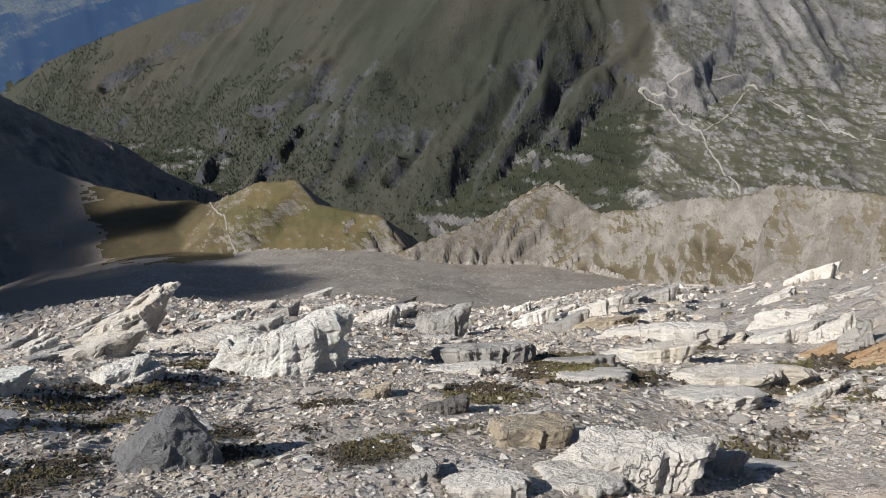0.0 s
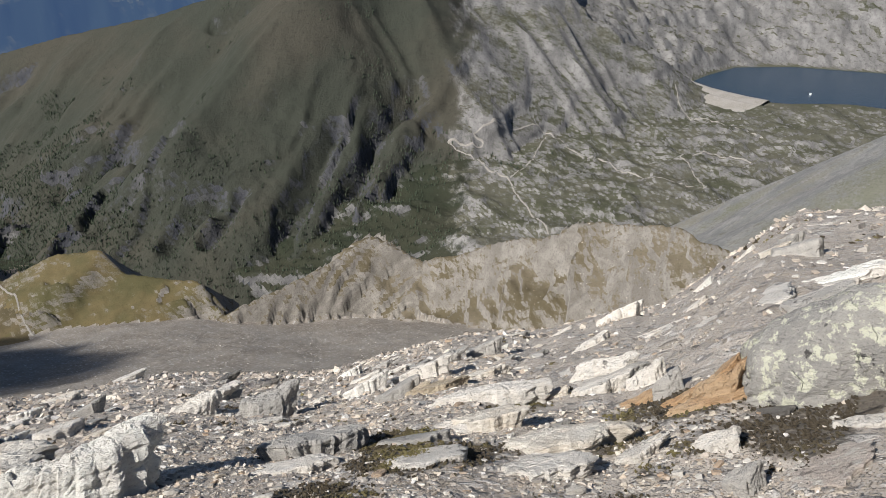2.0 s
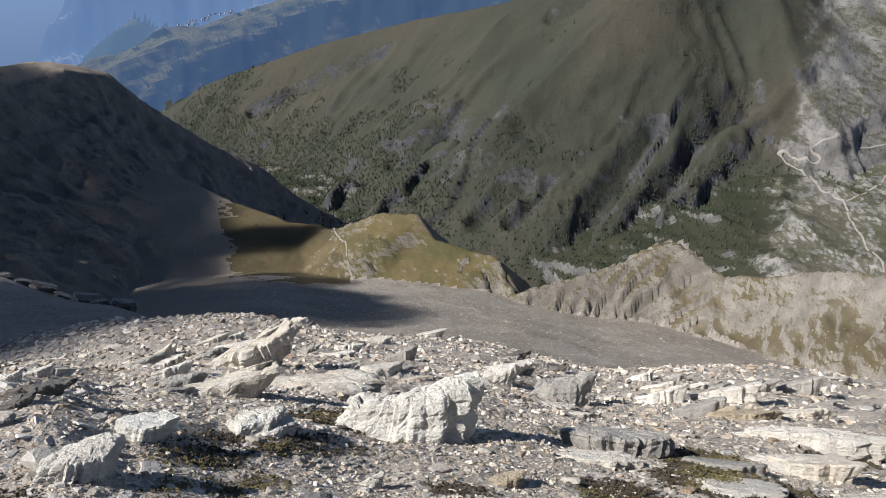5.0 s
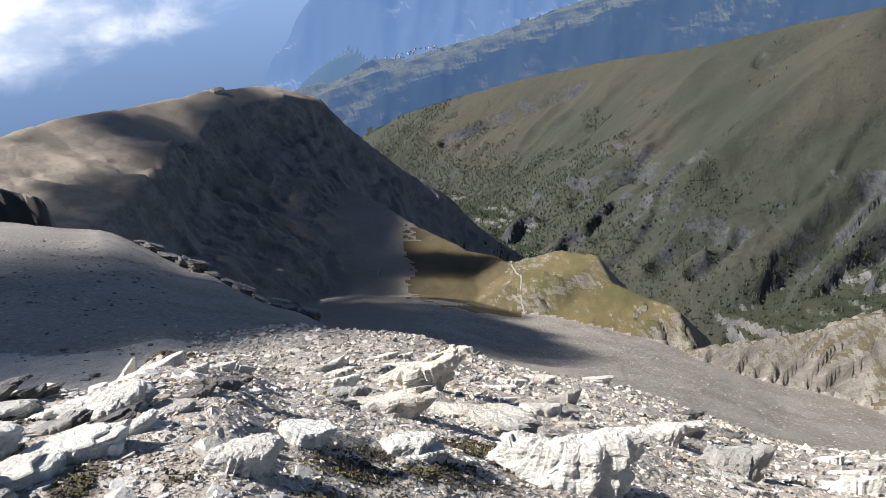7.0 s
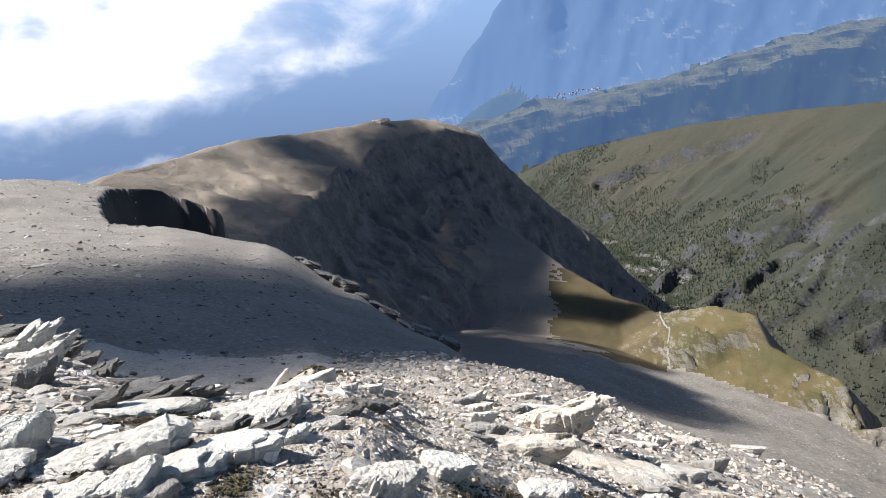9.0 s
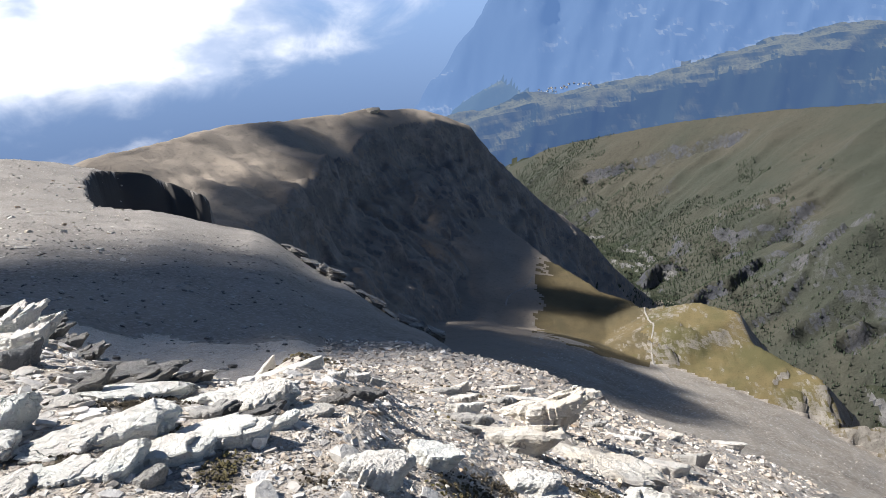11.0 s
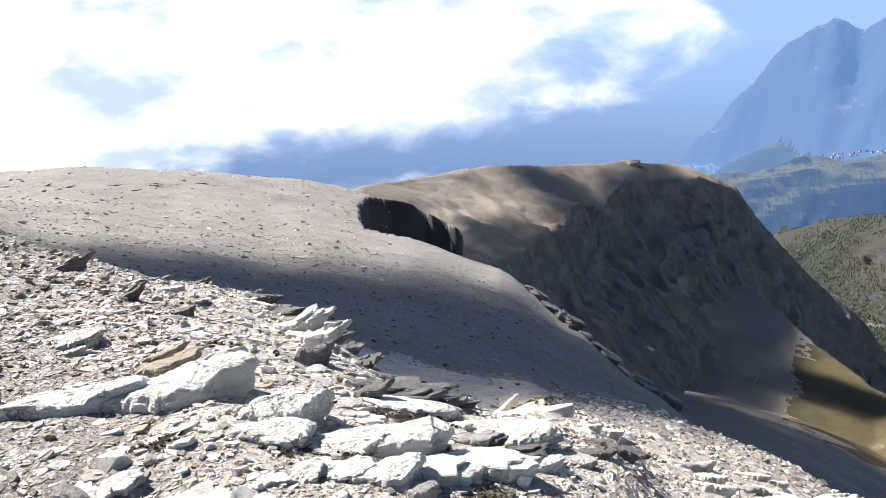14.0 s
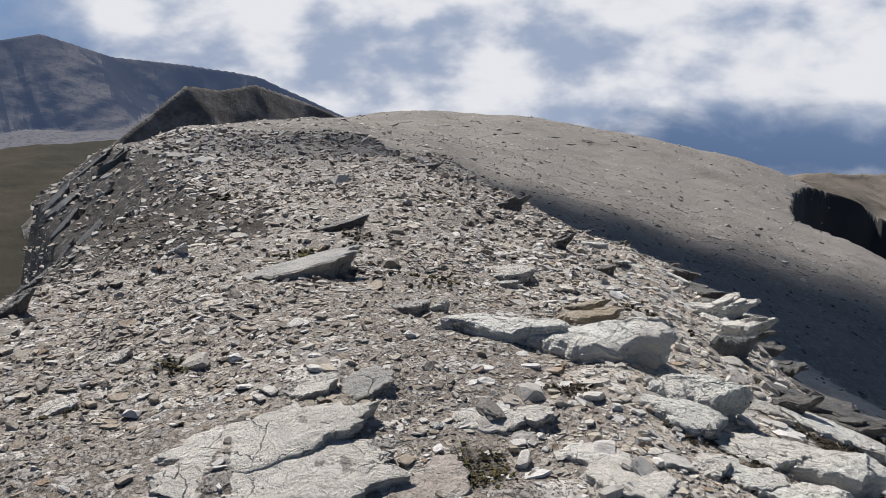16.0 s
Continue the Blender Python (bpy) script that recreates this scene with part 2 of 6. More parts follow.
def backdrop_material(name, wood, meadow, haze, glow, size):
    """The far distance: woods and meadows, miles of blue haze put in as emission."""
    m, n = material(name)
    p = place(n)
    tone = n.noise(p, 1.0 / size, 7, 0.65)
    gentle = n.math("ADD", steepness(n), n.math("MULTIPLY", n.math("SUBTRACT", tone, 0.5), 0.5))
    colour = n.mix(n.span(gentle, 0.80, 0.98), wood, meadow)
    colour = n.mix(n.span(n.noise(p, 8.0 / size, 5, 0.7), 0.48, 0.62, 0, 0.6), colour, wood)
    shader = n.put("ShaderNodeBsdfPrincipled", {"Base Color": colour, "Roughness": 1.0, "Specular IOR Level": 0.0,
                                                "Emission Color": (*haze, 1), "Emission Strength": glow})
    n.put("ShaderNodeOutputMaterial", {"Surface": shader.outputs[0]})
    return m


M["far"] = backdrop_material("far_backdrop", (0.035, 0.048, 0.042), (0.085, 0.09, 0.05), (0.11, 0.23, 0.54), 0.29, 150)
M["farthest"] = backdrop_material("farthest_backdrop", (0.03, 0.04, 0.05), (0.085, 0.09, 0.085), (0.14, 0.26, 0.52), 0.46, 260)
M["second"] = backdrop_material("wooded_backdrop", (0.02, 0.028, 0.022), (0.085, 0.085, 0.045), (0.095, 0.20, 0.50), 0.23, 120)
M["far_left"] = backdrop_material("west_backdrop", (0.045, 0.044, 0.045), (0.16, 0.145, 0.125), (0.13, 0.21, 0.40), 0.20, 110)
M["left"] = alp_material("west_slopes", (0.036, 0.034, 0.022), (0.058, 0.05, 0.034), (0.125, 0.115, 0.105), (0.25, 0.235, 0.215), 260, 0.80, 0.94)


# ======== the lie of the land ========
def spot(az, r):
    return -math.sin(radians(az)) * r, math.cos(radians(az)) * r


def crest(*points):
    """A crest line from bearing, angle under the eye's level and range."""
    return [(*spot(a, r), EYE + math.tan(radians(e)) * r) for a, e, r in points]


def lattice(ix, iy, seed):
    h = (ix.astype(np.int64) * 374761393 + iy.astype(np.int64) * 668265263 + seed * 974711) & 0xFFFFFFFF
    h = ((h ^ (h >> 13)) * 1274126177) & 0xFFFFFFFF
    return ((h ^ (h >> 16)) & 0xFFFF) / 65535.0


def value_noise(x, y, seed):
    ix, iy = np.floor(x), np.floor(y)
    fx, fy = x - ix, y - iy
    fx, fy = fx * fx * fx * (fx * (fx * 6 - 15) + 10), fy * fy * fy * (fy * (fy * 6 - 15) + 10)
    a, b = lattice(ix, iy, seed), lattice(ix + 1, iy, seed)
    c, d = lattice(ix, iy + 1, seed), lattice(ix + 1, iy + 1, seed)
    return (a + (b - a) * fx) * (1 - fy) + (c + (d - c) * fx) * fy


def fbm(x, y, size, octaves=5, seed=0, gain=0.5, ridged=False):
    """Layered noise between about -1 and 1."""
    out, amp, total = np.zeros_like(x), 1.0, 0.0
    c, s = math.cos(0.6), math.sin(0.6)
    x, y = x / size, y / size
    for k in range(octaves):
        v = value_noise(x, y, seed * 31 + k) * 2 - 1
        if ridged:
            v = 1 - 2 * np.abs(v)
        out += v * amp
        total += amp
        amp *= gain
        x, y = (x * c - y * s) * 2.03 + 17.1, (x * s + y * c) * 2.03 - 9.7
    return out / total


def along(x, y, line):
    """Distance to a line on the map, its height there, the arc along it and the side (+1: left of it)."""
    best = np.full_like(x, 1e12)
    height, arc, side, total = np.zeros_like(x), np.zeros_like(x), np.zeros_like(x), np.zeros_like(x)
    start = 0.0
    for (ax, ay, az), (bx, by, bz) in zip(line, line[1:]):
        dx, dy = bx - ax, by - ay
        length = math.hypot(dx, dy)
        t = np.clip(((x - ax) * dx + (y - ay) * dy) / length ** 2, 0, 1)
        ex, ey = x - ax - t * dx, y - ay - t * dy
        d = np.sqrt(ex * ex + ey * ey)
        w = (1 + d * 0.1) ** -18.0
        height += w * (az + (bz - az) * t)
        arc += w * (start + t * length)
        total += w
        near = d < best
        best = np.where(near, d, best)
        side = np.where(near, np.sign(dx * (y - ay) - dy * (x - ax)), side)
        start += length
    return best, height / total, arc / total, side


def inside(x, y, ring):
    """Signed distance to a closed ring, positive within."""
    best, odd = np.full_like(x, 1e12), np.zeros(x.shape, bool)
    for (ax, ay), (bx, by) in zip(ring, ring[1:] + ring[:1]):
        dx, dy = bx - ax, by - ay
        t = np.clip(((x - ax) * dx + (y - ay) * dy) / (dx * dx + dy * dy), 0, 1)
        best = np.minimum(best, (x - ax - t * dx) ** 2 + (y - ay - t * dy) ** 2)
        if abs(dy) > 1e-9:
            odd ^= ((ay > y) != (by > y)) & (x < (y - ay) / dy * dx + ax)
    return np.sqrt(best) * np.where(odd, 1, -1)


# fall of the home ridge (drop over range) by bearing, at these ranges
RANGES = (2.5, 6, 12, 20, 40, 100, 200, 350, 700)
NORTH_FLANK = {
    -180: (.0, .05, .10, .15, .20, .30, .40, .45, .50), -120: (.0, .05, .10, .15, .25, .40, .50, .55, .60),
    -90: (.10, .10, .12, .15, .30, .40, .50, .55, .60), -70: (.32, .27, .27, .30, .40, .55, .60, .62, .60),
    -60: (.40, .42, .46, .50, .56, .65, .68, .66, .60), -50: (.42, .50, .55, .585, .65, .72, .74, .70, .62),
    -30: (.45, .60, .66, .675, .72, .76, .77, .735, .62), -10: (.42, .55, .615, .63, .70, .76, .75, .70, .58),
    5: (.30, .49, .55, .56, .59, .66, .68, .64, .55), 14: (.20, .45, .535, .55, .565, .545, .585, .605, .525)}
RIDGE_SIDE = {
    20: (.12, .38, .51, .55, .56, .48, .47, .55, .51), 27: (.10, .34, .48, .535, .52, .42, .375, .35, .50),
    35: (.08, .30, .44, .49, .46, .38, .332, .28, .45), 44: (.05, .20, .385, .415, .395, .345, .30, .245, .40),
    52: (.02, .16, .27, .33, .33, .31, .275, .225, .38), 60: (.02, .13, .22, .25, .29, .275, .245, .208, .35),
    67: (.01, .11, .19, .21, .235, .235, .225, .204, .35), 75: (.0, .10, .20, .22, .21, .20, .215, .215, .40),
    85: (.0, .10, .20, .215, .20, .20, .30, .40, .50), 95: (.0, .12, .20, .225, .205, .30, .50, .50, .50),
    120: (.0, .10, .20, .30, .40, .50, .50, .50, .50), 180: (.0, .05, .10, .15, .20, .30, .40, .45, .50)}
FALL = {**NORTH_FLANK, **RIDGE_SIDE}
BEARINGS = np.array(sorted(FALL), float)
TABLE = np.array([FALL[b] for b in sorted(FALL)])

BOWL = [spot(a, r) for a, r in ((7, 75), (13.5, 110), (17, 130), (20.5, 145), (24, 170), (29.8, 195), (38.3, 215), (38.6, 262), (38.0, 330),
                                (36.4, 350), (33, 353), (30.4, 346), (30.0, 356), (34, 430), (42, 520), (44, 900), (8, 900), (3, 300))]
SHELF = [spot(a, q) for a, q in ((20, 5), (28, 3.6), (35, 4), (40, 4.7), (45, 6.4), (50, 8.8), (55, 13), (60, 20.5), (66, 31), (69, 42), (72, 75), (80, 120), (120, 120), (180, 60), (-90, 30), (-20, 8))]
RIB = crest((-22.5, -31.8, 570), (-31.5, -28.8, 600), (-35, -26.7, 620), (-39.5, -28.5, 600), (-45.6, -27, 580),
            (-53.7, -24.6, 520), (-60.6, -23.5, 480), (-63, -24.6, 460), (-67, -25.5, 440), (-72, -25, 420))
KNOLL = crest((-6.5, -26.6, 760), (-10, -25.6, 720), (-13.2, -25.9, 690), (-14.6, -27.8, 665), (-20.6, -29.4, 620), (-21.9, -31.2, 600))
TERRACE = crest((4, -24.2, 900), (1.6, -25.1, 860), (-4.7, -26.2, 800), (-6.4, -27.4, 770))
DARK = crest((45, -15.8, 620), (37, -14.6, 700), (28, -13.1, 900), (23, -13.0, 1020), (17.3, -12.3, 1150), (12.9, -12.4, 1220), (9.3, -13.6, 1250),
             (7.6, -15.6, 1260), (3.7, -18.9, 1300), (-0.5, -21.5, 1350), (-3, -23.8, 1400), (-6.6, -26.0, 1450))
GREEN = crest((9, -18, 3300), (3, -15.2, 3000), (-1, -14.1, 2850), (-6.3, -12.7, 2700), (-13.9, -11.1, 2500), (-19.8, -10.1, 2300), (-25.2, -8.5, 2150),
              (-30.6, -7.0, 2050), (-38, -5.5, 2200), (-48, -5.0, 2550), (-58, -4.5, 3150), (-72, -4.5, 3500), (-95, -4, 3300))
VALLEY = crest((12, -15.2, 4300), (7, -16.6, 3300), (0, -20.3, 2300), (-3.7, -23.9, 1750), (-7.6, -25.8, 1550), (-14.5, -28.6, 1350), (-22, -31, 1200),
               (-30, -30, 1200), (-42, -26, 1300), (-50, -22, 1500), (-62, -13.6, 2400), (-75, -11.5, 2900))
SPUR = crest((-61, -25, 1350), (-64.3, -21, 1250), (-67.8, -18.7, 1180), (-72.8, -15.0, 1100), (-80, -11, 1000), (-100, -8, 900))
SECOND = crest((9.5, -13.4, 3700), (3.7, -11.5, 3750), (-2.2, -10.2, 3800), (-8, -8.1, 3850), (-13.3, -6.6, 3900), (-18.7, -5.1, 3950), (-30, -4, 3950))
THIRD = crest((9.2, -12.6, 4350), (8.1, -10.9, 4400), (4.2, -8.8, 4450), (2.2, -7.9, 4450), (-1.8, -6.4, 4500), (-7.5, -4.4, 4550), (-14, -3.0, 4600), (-32, -2.0, 4650))
FOURTH = crest((11.0, -12, 4700), (10.2, -9.4, 4750), (9.2, -6.6, 4800), (7.4, -3.6, 4830), (4.6, -1.6, 4850), (2.8, -2.6, 4850), (0.5, -0.6, 4850), (-4, 0.4, 4850), (-30, 1.5, 4850))
NEAR_PEAK = crest((92.5, -14.6, 1250), (87, -11.2, 1350), (84.3, -9.3, 1400), (82, -9.8, 1420), (79.4, -9.5, 1450), (75.8, -10.9, 1500), (72, -12.6, 1500))
FAR_PEAK = crest((110, -6, 2300), (95.5, -5.7, 2500), (93.1, -5.4, 2500), (88.9, -7.1, 2600), (84, -7.9, 2700), (79, -9.0, 2800), (73, -12, 2900))
LAKE_LEVEL = -578.0
LAKE = [spot(a, q) for a, q in ((-59.3, 2420), (-60.5, 2560), (-62.3, 2726), (-66, 2850), (-71.7, 2950), (-80, 2900), (-82, 2600), (-76, 2480),
                                (-70.1, 2430), (-66.5, 2330), (-64.5, 2307), (-62, 2330))]


# deep shaded gullies and cliff bands on the long mountainside: depth, half-width, then bearings and ranges
GULLIES = ((62, 42, (-32.2, 1630), (-29.8, 1500), (-27.9, 1430), (-26.2, 1287)), (70, 46, (-38.6, 1760), (-35.5, 1653), (-35.0, 1591), (-32.7, 1446), (-31.2, 1336)),
           (45, 36, (-44.7, 1534), (-41.2, 1404), (-38.7, 1305)), (34, 34, (-49.4, 1772), (-46.7, 1549)), (48, 34, (-24.2, 1490), (-21.6, 1424)),
           (45, 34, (-22.3, 1500), (-18.6, 1461)), (46, 40, (-19.5, 1703), (-16.0, 1840), (-12.5, 1826), (-9.2, 1815), (-4.0, 2051)),
           (44, 40, (-10.5, 2458), (-7.3, 2497), (-3.6, 2579), (-0.2, 2611)), (30, 34, (-28.1, 2051), (-25.7, 2060), (-23.8, 2073)), (40, 34, (-16.4, 1603), (-13.7, 1586)))


# where the west edge of the ridge breaks off: ranges, and how far left of the crest
FLANK = ((0, 3, 5, 9, 16, 28, 43, 60, 110), (3.0, 1.6, 0.6, 0.0, -0.5, -0.3, 2.2, 3.2, 5.0))


def wedge(x, y, line, left, right, seed, rough, size, gully=0.0):
    """A ridge: its crest and straight flanks, cut by gullies that run down them."""
    d, h, arc, side = along(x, y, line)
    slope = np.where(side > 0, left, right)
    z = h - slope * d - 0.35 * np.clip(d - 260, 0, None) * (slope < 0.4)
    z += rough * fbm(x, y, size, 6, seed, 0.52) * np.clip(d / size * 2, 0.15, 1)
    if gully:
        z += gully * (fbm(arc + 0.25 * d, d * 0.22, size * 0.8, 4, seed + 5, 0.55, True) - 0.3) * np.clip(d / 150, 0, 1)
    return z


def land(x, y):
    """Height of the ground and which landform it belongs to."""
    r = np.hypot(x, y)
    az = np.degrees(np.arctan2(-x, y))
    # home ridge
    col = np.clip(np.searchsorted(BEARINGS, az) - 1, 0, len(BEARINGS) - 2)
    u = (az - BEARINGS[col]) / (BEARINGS[col + 1] - BEARINGS[col])
    lr = np.log(np.clip(r, RANGES[0], RANGES[-1]))
    logs = np.log(np.array(RANGES))
    row = np.clip(np.searchsorted(logs, lr) - 1, 0, len(RANGES) - 2)
    v = (lr - logs[row]) / (logs[row + 1] - logs[row])
    u, v = u * u * (3 - 2 * u) * 0.5 + u * 0.5, v * v * (3 - 2 * v) * 0.4 + v * 0.6
    fall = (TABLE[col, row] * (1 - u) + TABLE[col + 1, row] * u) * (1 - v) + (TABLE[col, row + 1] * (1 - u) + TABLE[col + 1, row + 1] * u) * v
    home = -fall * np.minimum(r, 700) * np.clip(r / 2.5, 0, 1)
    rim = np.interp(az, (-75, -60, -50, -35, -22, -14, -6, 2, 10, 20, 45), (420, 500, 560, 640, 600, 680, 760, 880, 1080, 1150, 1000))
    home -= 0.8 * np.clip(r - rim, 0, None)
    cut = inside(x, y, BOWL) + 2.2 * fbm(x, y, 34, 3, 3)
    lip = np.clip((az - 7) / 8, 0, 1)
    home -= np.where(cut > 0, lip * ((11 + 16 * np.clip((az - 26) / 4, 0, 1)) * (1 - np.exp(-np.clip(cut, 0, None) / 4)) + 0.4 * np.clip(cut, 0, 15) + 0.55 * np.clip(cut, 0, 120) * np.clip((az - 20) / 7, 0, 1)), 0)
    # the west edge of the ridge breaks off
    west = -(x * math.cos(radians(88)) + y * math.sin(radians(88)))
    # its east edge: a low rocky step above the scree
    step = inside(x, y, SHELF) + 0.5 * fbm(x, y, 3.5, 4, 9)
    home -= np.where(step < 0, 1.6 * (1 - np.exp(np.clip(step, -60, 0) / 2.0)) * np.clip((az - 24) / 10, 0, 1) * np.clip((110 - r) / 70, 0, 1) * np.clip((80 - az) / 6, 0, 1), 0)
    gap = west - np.interp(r, *FLANK) + np.clip(r / 12, 0.3, 0.9) * fbm(x, y, 9, 4, 8)
    home -= np.where(gap > 0, 0.55 * np.clip(gap, 0, 3.2) + 2.6 * np.clip(gap - 3.2, 0, 45) + 0.6 * np.clip(gap - 48.2, 0, 500), 0)
    home += fbm(x, y, 6, 6, 11, 0.55) * np.clip(r * 0.02, 0.05, 0.5) + fbm(x, y, 60, 4, 12) * np.clip((r - 60) / 60, 0, 3.0)
    home += np.where(r < 60, fbm(x, y, 0.9, 4, 14, 0.6, True) * np.clip(r / 60, 0.045, 0.12) * np.clip(r - 0.8, 0, 1), 0)
    names = ["home"]
    parts = [home]

    def add(name, z):
        names.append(name)
        parts.append(z)

    far = r > 330
    idx = np.nonzero(far)[0]
    X, Y, R = x[idx], y[idx], r[idx]

    def spread(z):
        full = np.full_like(x, -1e5)
        full[idx] = z
        return full

    d, h, arc, side = along(X, Y, VALLEY)
    bench = np.clip((-36 - np.degrees(np.arctan2(-X, Y))) / 8, 0, 1)
    floor = h - 60 * (1 - bench) + (0.06 + 0.3 * (1 - bench)) * np.minimum(d, 150) - 0.12 * np.clip(d - 500, 0, None) + 5 * fbm(X, Y, 120, 5, 21)
    floor += bench * (20 * (fbm(X, Y, 130, 6, 23, 0.6, True) - 0.2))
    bed = (X * 0.5 + Y * 0.9) / 60 + 1.2 * fbm(X, Y, 160, 4, 24)
    floor += bench * 9 * (bed - np.floor(bed) - 0.5) * np.clip(fbm(X, Y, 200, 3, 25) + 0.5, 0, 1)
    floor += (1 - bench) * 34 * (fbm(0.8 * X + 0.6 * Y, (0.6 * X - 0.8 * Y) * 0.35, 110, 5, 26, 0.55, True) - 0.3)
    pool = inside(X, Y, LAKE)
    floor = np.where(pool > -60, floor * np.clip(-pool / 60, 0, 1) + (LAKE_LEVEL + 3 - 0.25 * np.clip(pool + 12, 0, 40)) * (1 - np.clip(-pool / 60, 0, 1)), floor)
    add("valley", spread(floor))
    rib = wedge(X, Y, RIB, 1.1, 1.15, 31, 5, 40)
    d, h, arc, side = along(X, Y, RIB)
    blocks = fbm(arc * 0.7 - d, d * 0.3 + arc * 0.2, 70, 3, 34, 0.5)
    lift = h - 1.1 * d
    bed = (0.8 * lift - 0.62 * X) / 30 + 0.8 * fbm(X, Y, 60, 4, 33)
    fine_bed = (0.8 * lift - 0.62 * X) / 10 + 0.8 * fbm(X, Y, 30, 4, 37)
    saw = 26 * (0.5 + np.floor(bed) - bed) * np.clip(0.5 + 1.5 * fbm(X, Y, 80, 3, 38), 0, 1.2) + 9 * (0.5 + np.floor(fine_bed) - fine_bed) * np.clip(0.3 + 2 * fbm(X, Y, 45, 3, 39), 0, 1.2)
    add("rib", spread(rib + (saw + 15 * blocks) * np.clip(d / 18, 0.2, 1) + 3.0 * fbm(arc, arc * 0, 26, 3, 35) * np.clip(1 - d / 14, 0, 1) + 1.2 * fbm(X, Y, 9, 3, 36, 0.6, True)))
    ledge = (0.8 * X + 0.6 * Y) / 34 + 1.4 * fbm(X, Y, 60, 3, 44)
    tilted = (ledge - np.floor(ledge) - 0.5) * np.clip(3 * fbm(X, Y, 70, 3, 45) + 0.2, 0, 1)
    add("knoll", spread(wedge(X, Y, KNOLL, 1.2, 0.34, 41, 5, 50) + 7 * tilted + 1.2 * fbm(X, Y, 9, 4, 46, 0.6, True)))
    add("terrace", spread(wedge(X, Y, TERRACE, 0.9, 0.14, 43, 9, 90)))
    d, h, arc, side = along(X, Y, DARK)
    table = wedge(X, Y, DARK, 0.5, 0.0, 51, 14, 120, 18)
    wall = d + 18 * fbm(X, Y, 60, 4, 53)
    top = np.interp(np.degrees(np.arctan2(-X, Y)), (4, 9, 13, 17, 22, 30), (0.15, 0.45, 1.0, 1.7, 3.2, 3.6))
    drop = 0.28 * np.clip(wall, 0, 45 * top) + 1.3 * np.clip(wall - 45 * top, 0, 48) + 0.45 * np.clip(wall - 45 * top - 48, 0, 200) + 0.75 * np.clip(wall - 45 * top - 248, 0, None)
    flat_top = np.where(side > 0, table, table - drop)
    strata = flat_top / 27 + 0.9 * fbm(X, Y, 140, 3, 54)
    step_up = np.clip((strata - np.floor(strata)) * 2.6, 0, 1) - (strata - np.floor(strata))
    flat_top = flat_top + 17 * step_up * np.clip((wall - 40 * top) / 30, 0, 1) * np.clip((330 - wall) / 120, 0, 1) * (side <= 0)
    face = np.clip((wall - 40 * top) / 25, 0, 1) * np.clip((520 - wall) / 200, 0.25, 1) * (side <= 0)
    buttress = fbm(arc + 0.15 * d, d * 0.12, 46, 4, 57, 0.6, True) - 0.15
    flat_top = flat_top + face * (13 * buttress + 6 * fbm(X, Y, 26, 4, 58, 0.6, True)) + (1 - face) * 2.5 * fbm(X, Y, 40, 4, 59, 0.6)
    add("dark", spread(flat_top))
    green = wedge(X, Y, GREEN, 0.5, 0.62, 61, 40, 420, 50)
    d, h, arc, side = along(X, Y, GREEN)
    skew = 0.70 * X - 0.72 * Y + 0.30 * d + 40 * fbm(X, Y, 260, 3, 66)
    calm = np.interp(np.degrees(np.arctan2(-X, Y)), (-46, -37), (0.3, 1.0))
    for size, tall, sharp, seed in ((430, 75, 0.09, 62), (170, 40, 0.11, 63), (70, 13, 0.16, 64)):
        ph = skew / size + 0.8 * fbm(X, Y, size * 1.5, 4, seed) + 0.0004 * d
        ph -= np.floor(ph)
        saw = np.where(ph < 1 - sharp, ph / (1 - sharp), (1 - ph) / sharp) - 0.5
        green += tall * saw * np.clip(0.35 + 1.9 * fbm(X, Y, 420, 3, seed + 20), 0, 1.2) * np.clip((d - 150) / 500, 0.04, 1.15) * calm
    lift = green / 85 + 1.1 * fbm(X, Y, 240, 4, 69)
    part = lift - np.floor(lift)
    bluff = np.clip((part - 0.62) / 0.16, 0, 1)
    green += 20 * (bluff - part) * np.clip(2.2 * fbm(X, Y, 380, 3, 70) + 0.05, 0, 1) * np.clip((d - 250) / 250, 0, 1)
    green += (7 * fbm(X, Y, 60, 5, 67, 0.6, True) + 3.5 * fbm(X, Y, 22, 3, 78, 0.6, True)) * np.clip((d - 200) / 500, 0.1, 1)
    wander = 22 * fbm(X, Y, 120, 4, 75)
    for depth, half, *bends in GULLIES:
        d = along(X + wander, Y + wander * 0.6, [(*spot(a, q), 0.0) for a, q in bends])[0]
        green -= 0.78 * depth * np.clip(1 - d / half / (1 + 0.6 * fbm(X, Y, 90, 3, 76)), 0, 1)
    shore = -inside(X, Y, LAKE)
    green = np.where(shore < 400, np.minimum(green, LAKE_LEVEL - 3 + (0.55 + 0.07 * fbm(X, Y, 160, 4, 68, 0.55, True)) * np.clip(shore - 8, -5, None) + np.clip(shore / 60, 0, 1) * (30 * fbm(X, Y, 90, 6, 73, 0.65, True) + 14 * fbm(0.7 * X + 0.7 * Y, (0.7 * X - 0.7 * Y) * 0.4, 34, 4, 77, 0.6, True) + 22 * fbm(X, Y, 260, 3, 74))), green)
    add("green", spread(green))
    add("spur", spread(wedge(X, Y, SPUR, 0.45, 0.45, 71, 5, 120)))
    d, h, arc, side = along(X, Y, SECOND)
    shelf = 0.38 * np.clip(d - 20 + 40 * fbm(X, Y, 150, 3, 82), 0, 150)
    add("second", spread(wedge(X, Y, SECOND, 0.35, 0.72, 81, 34, 300, 22) + shelf))
    benches = wedge(X, Y, THIRD, 0.5, 0.42, 83, 40, 500, 40)
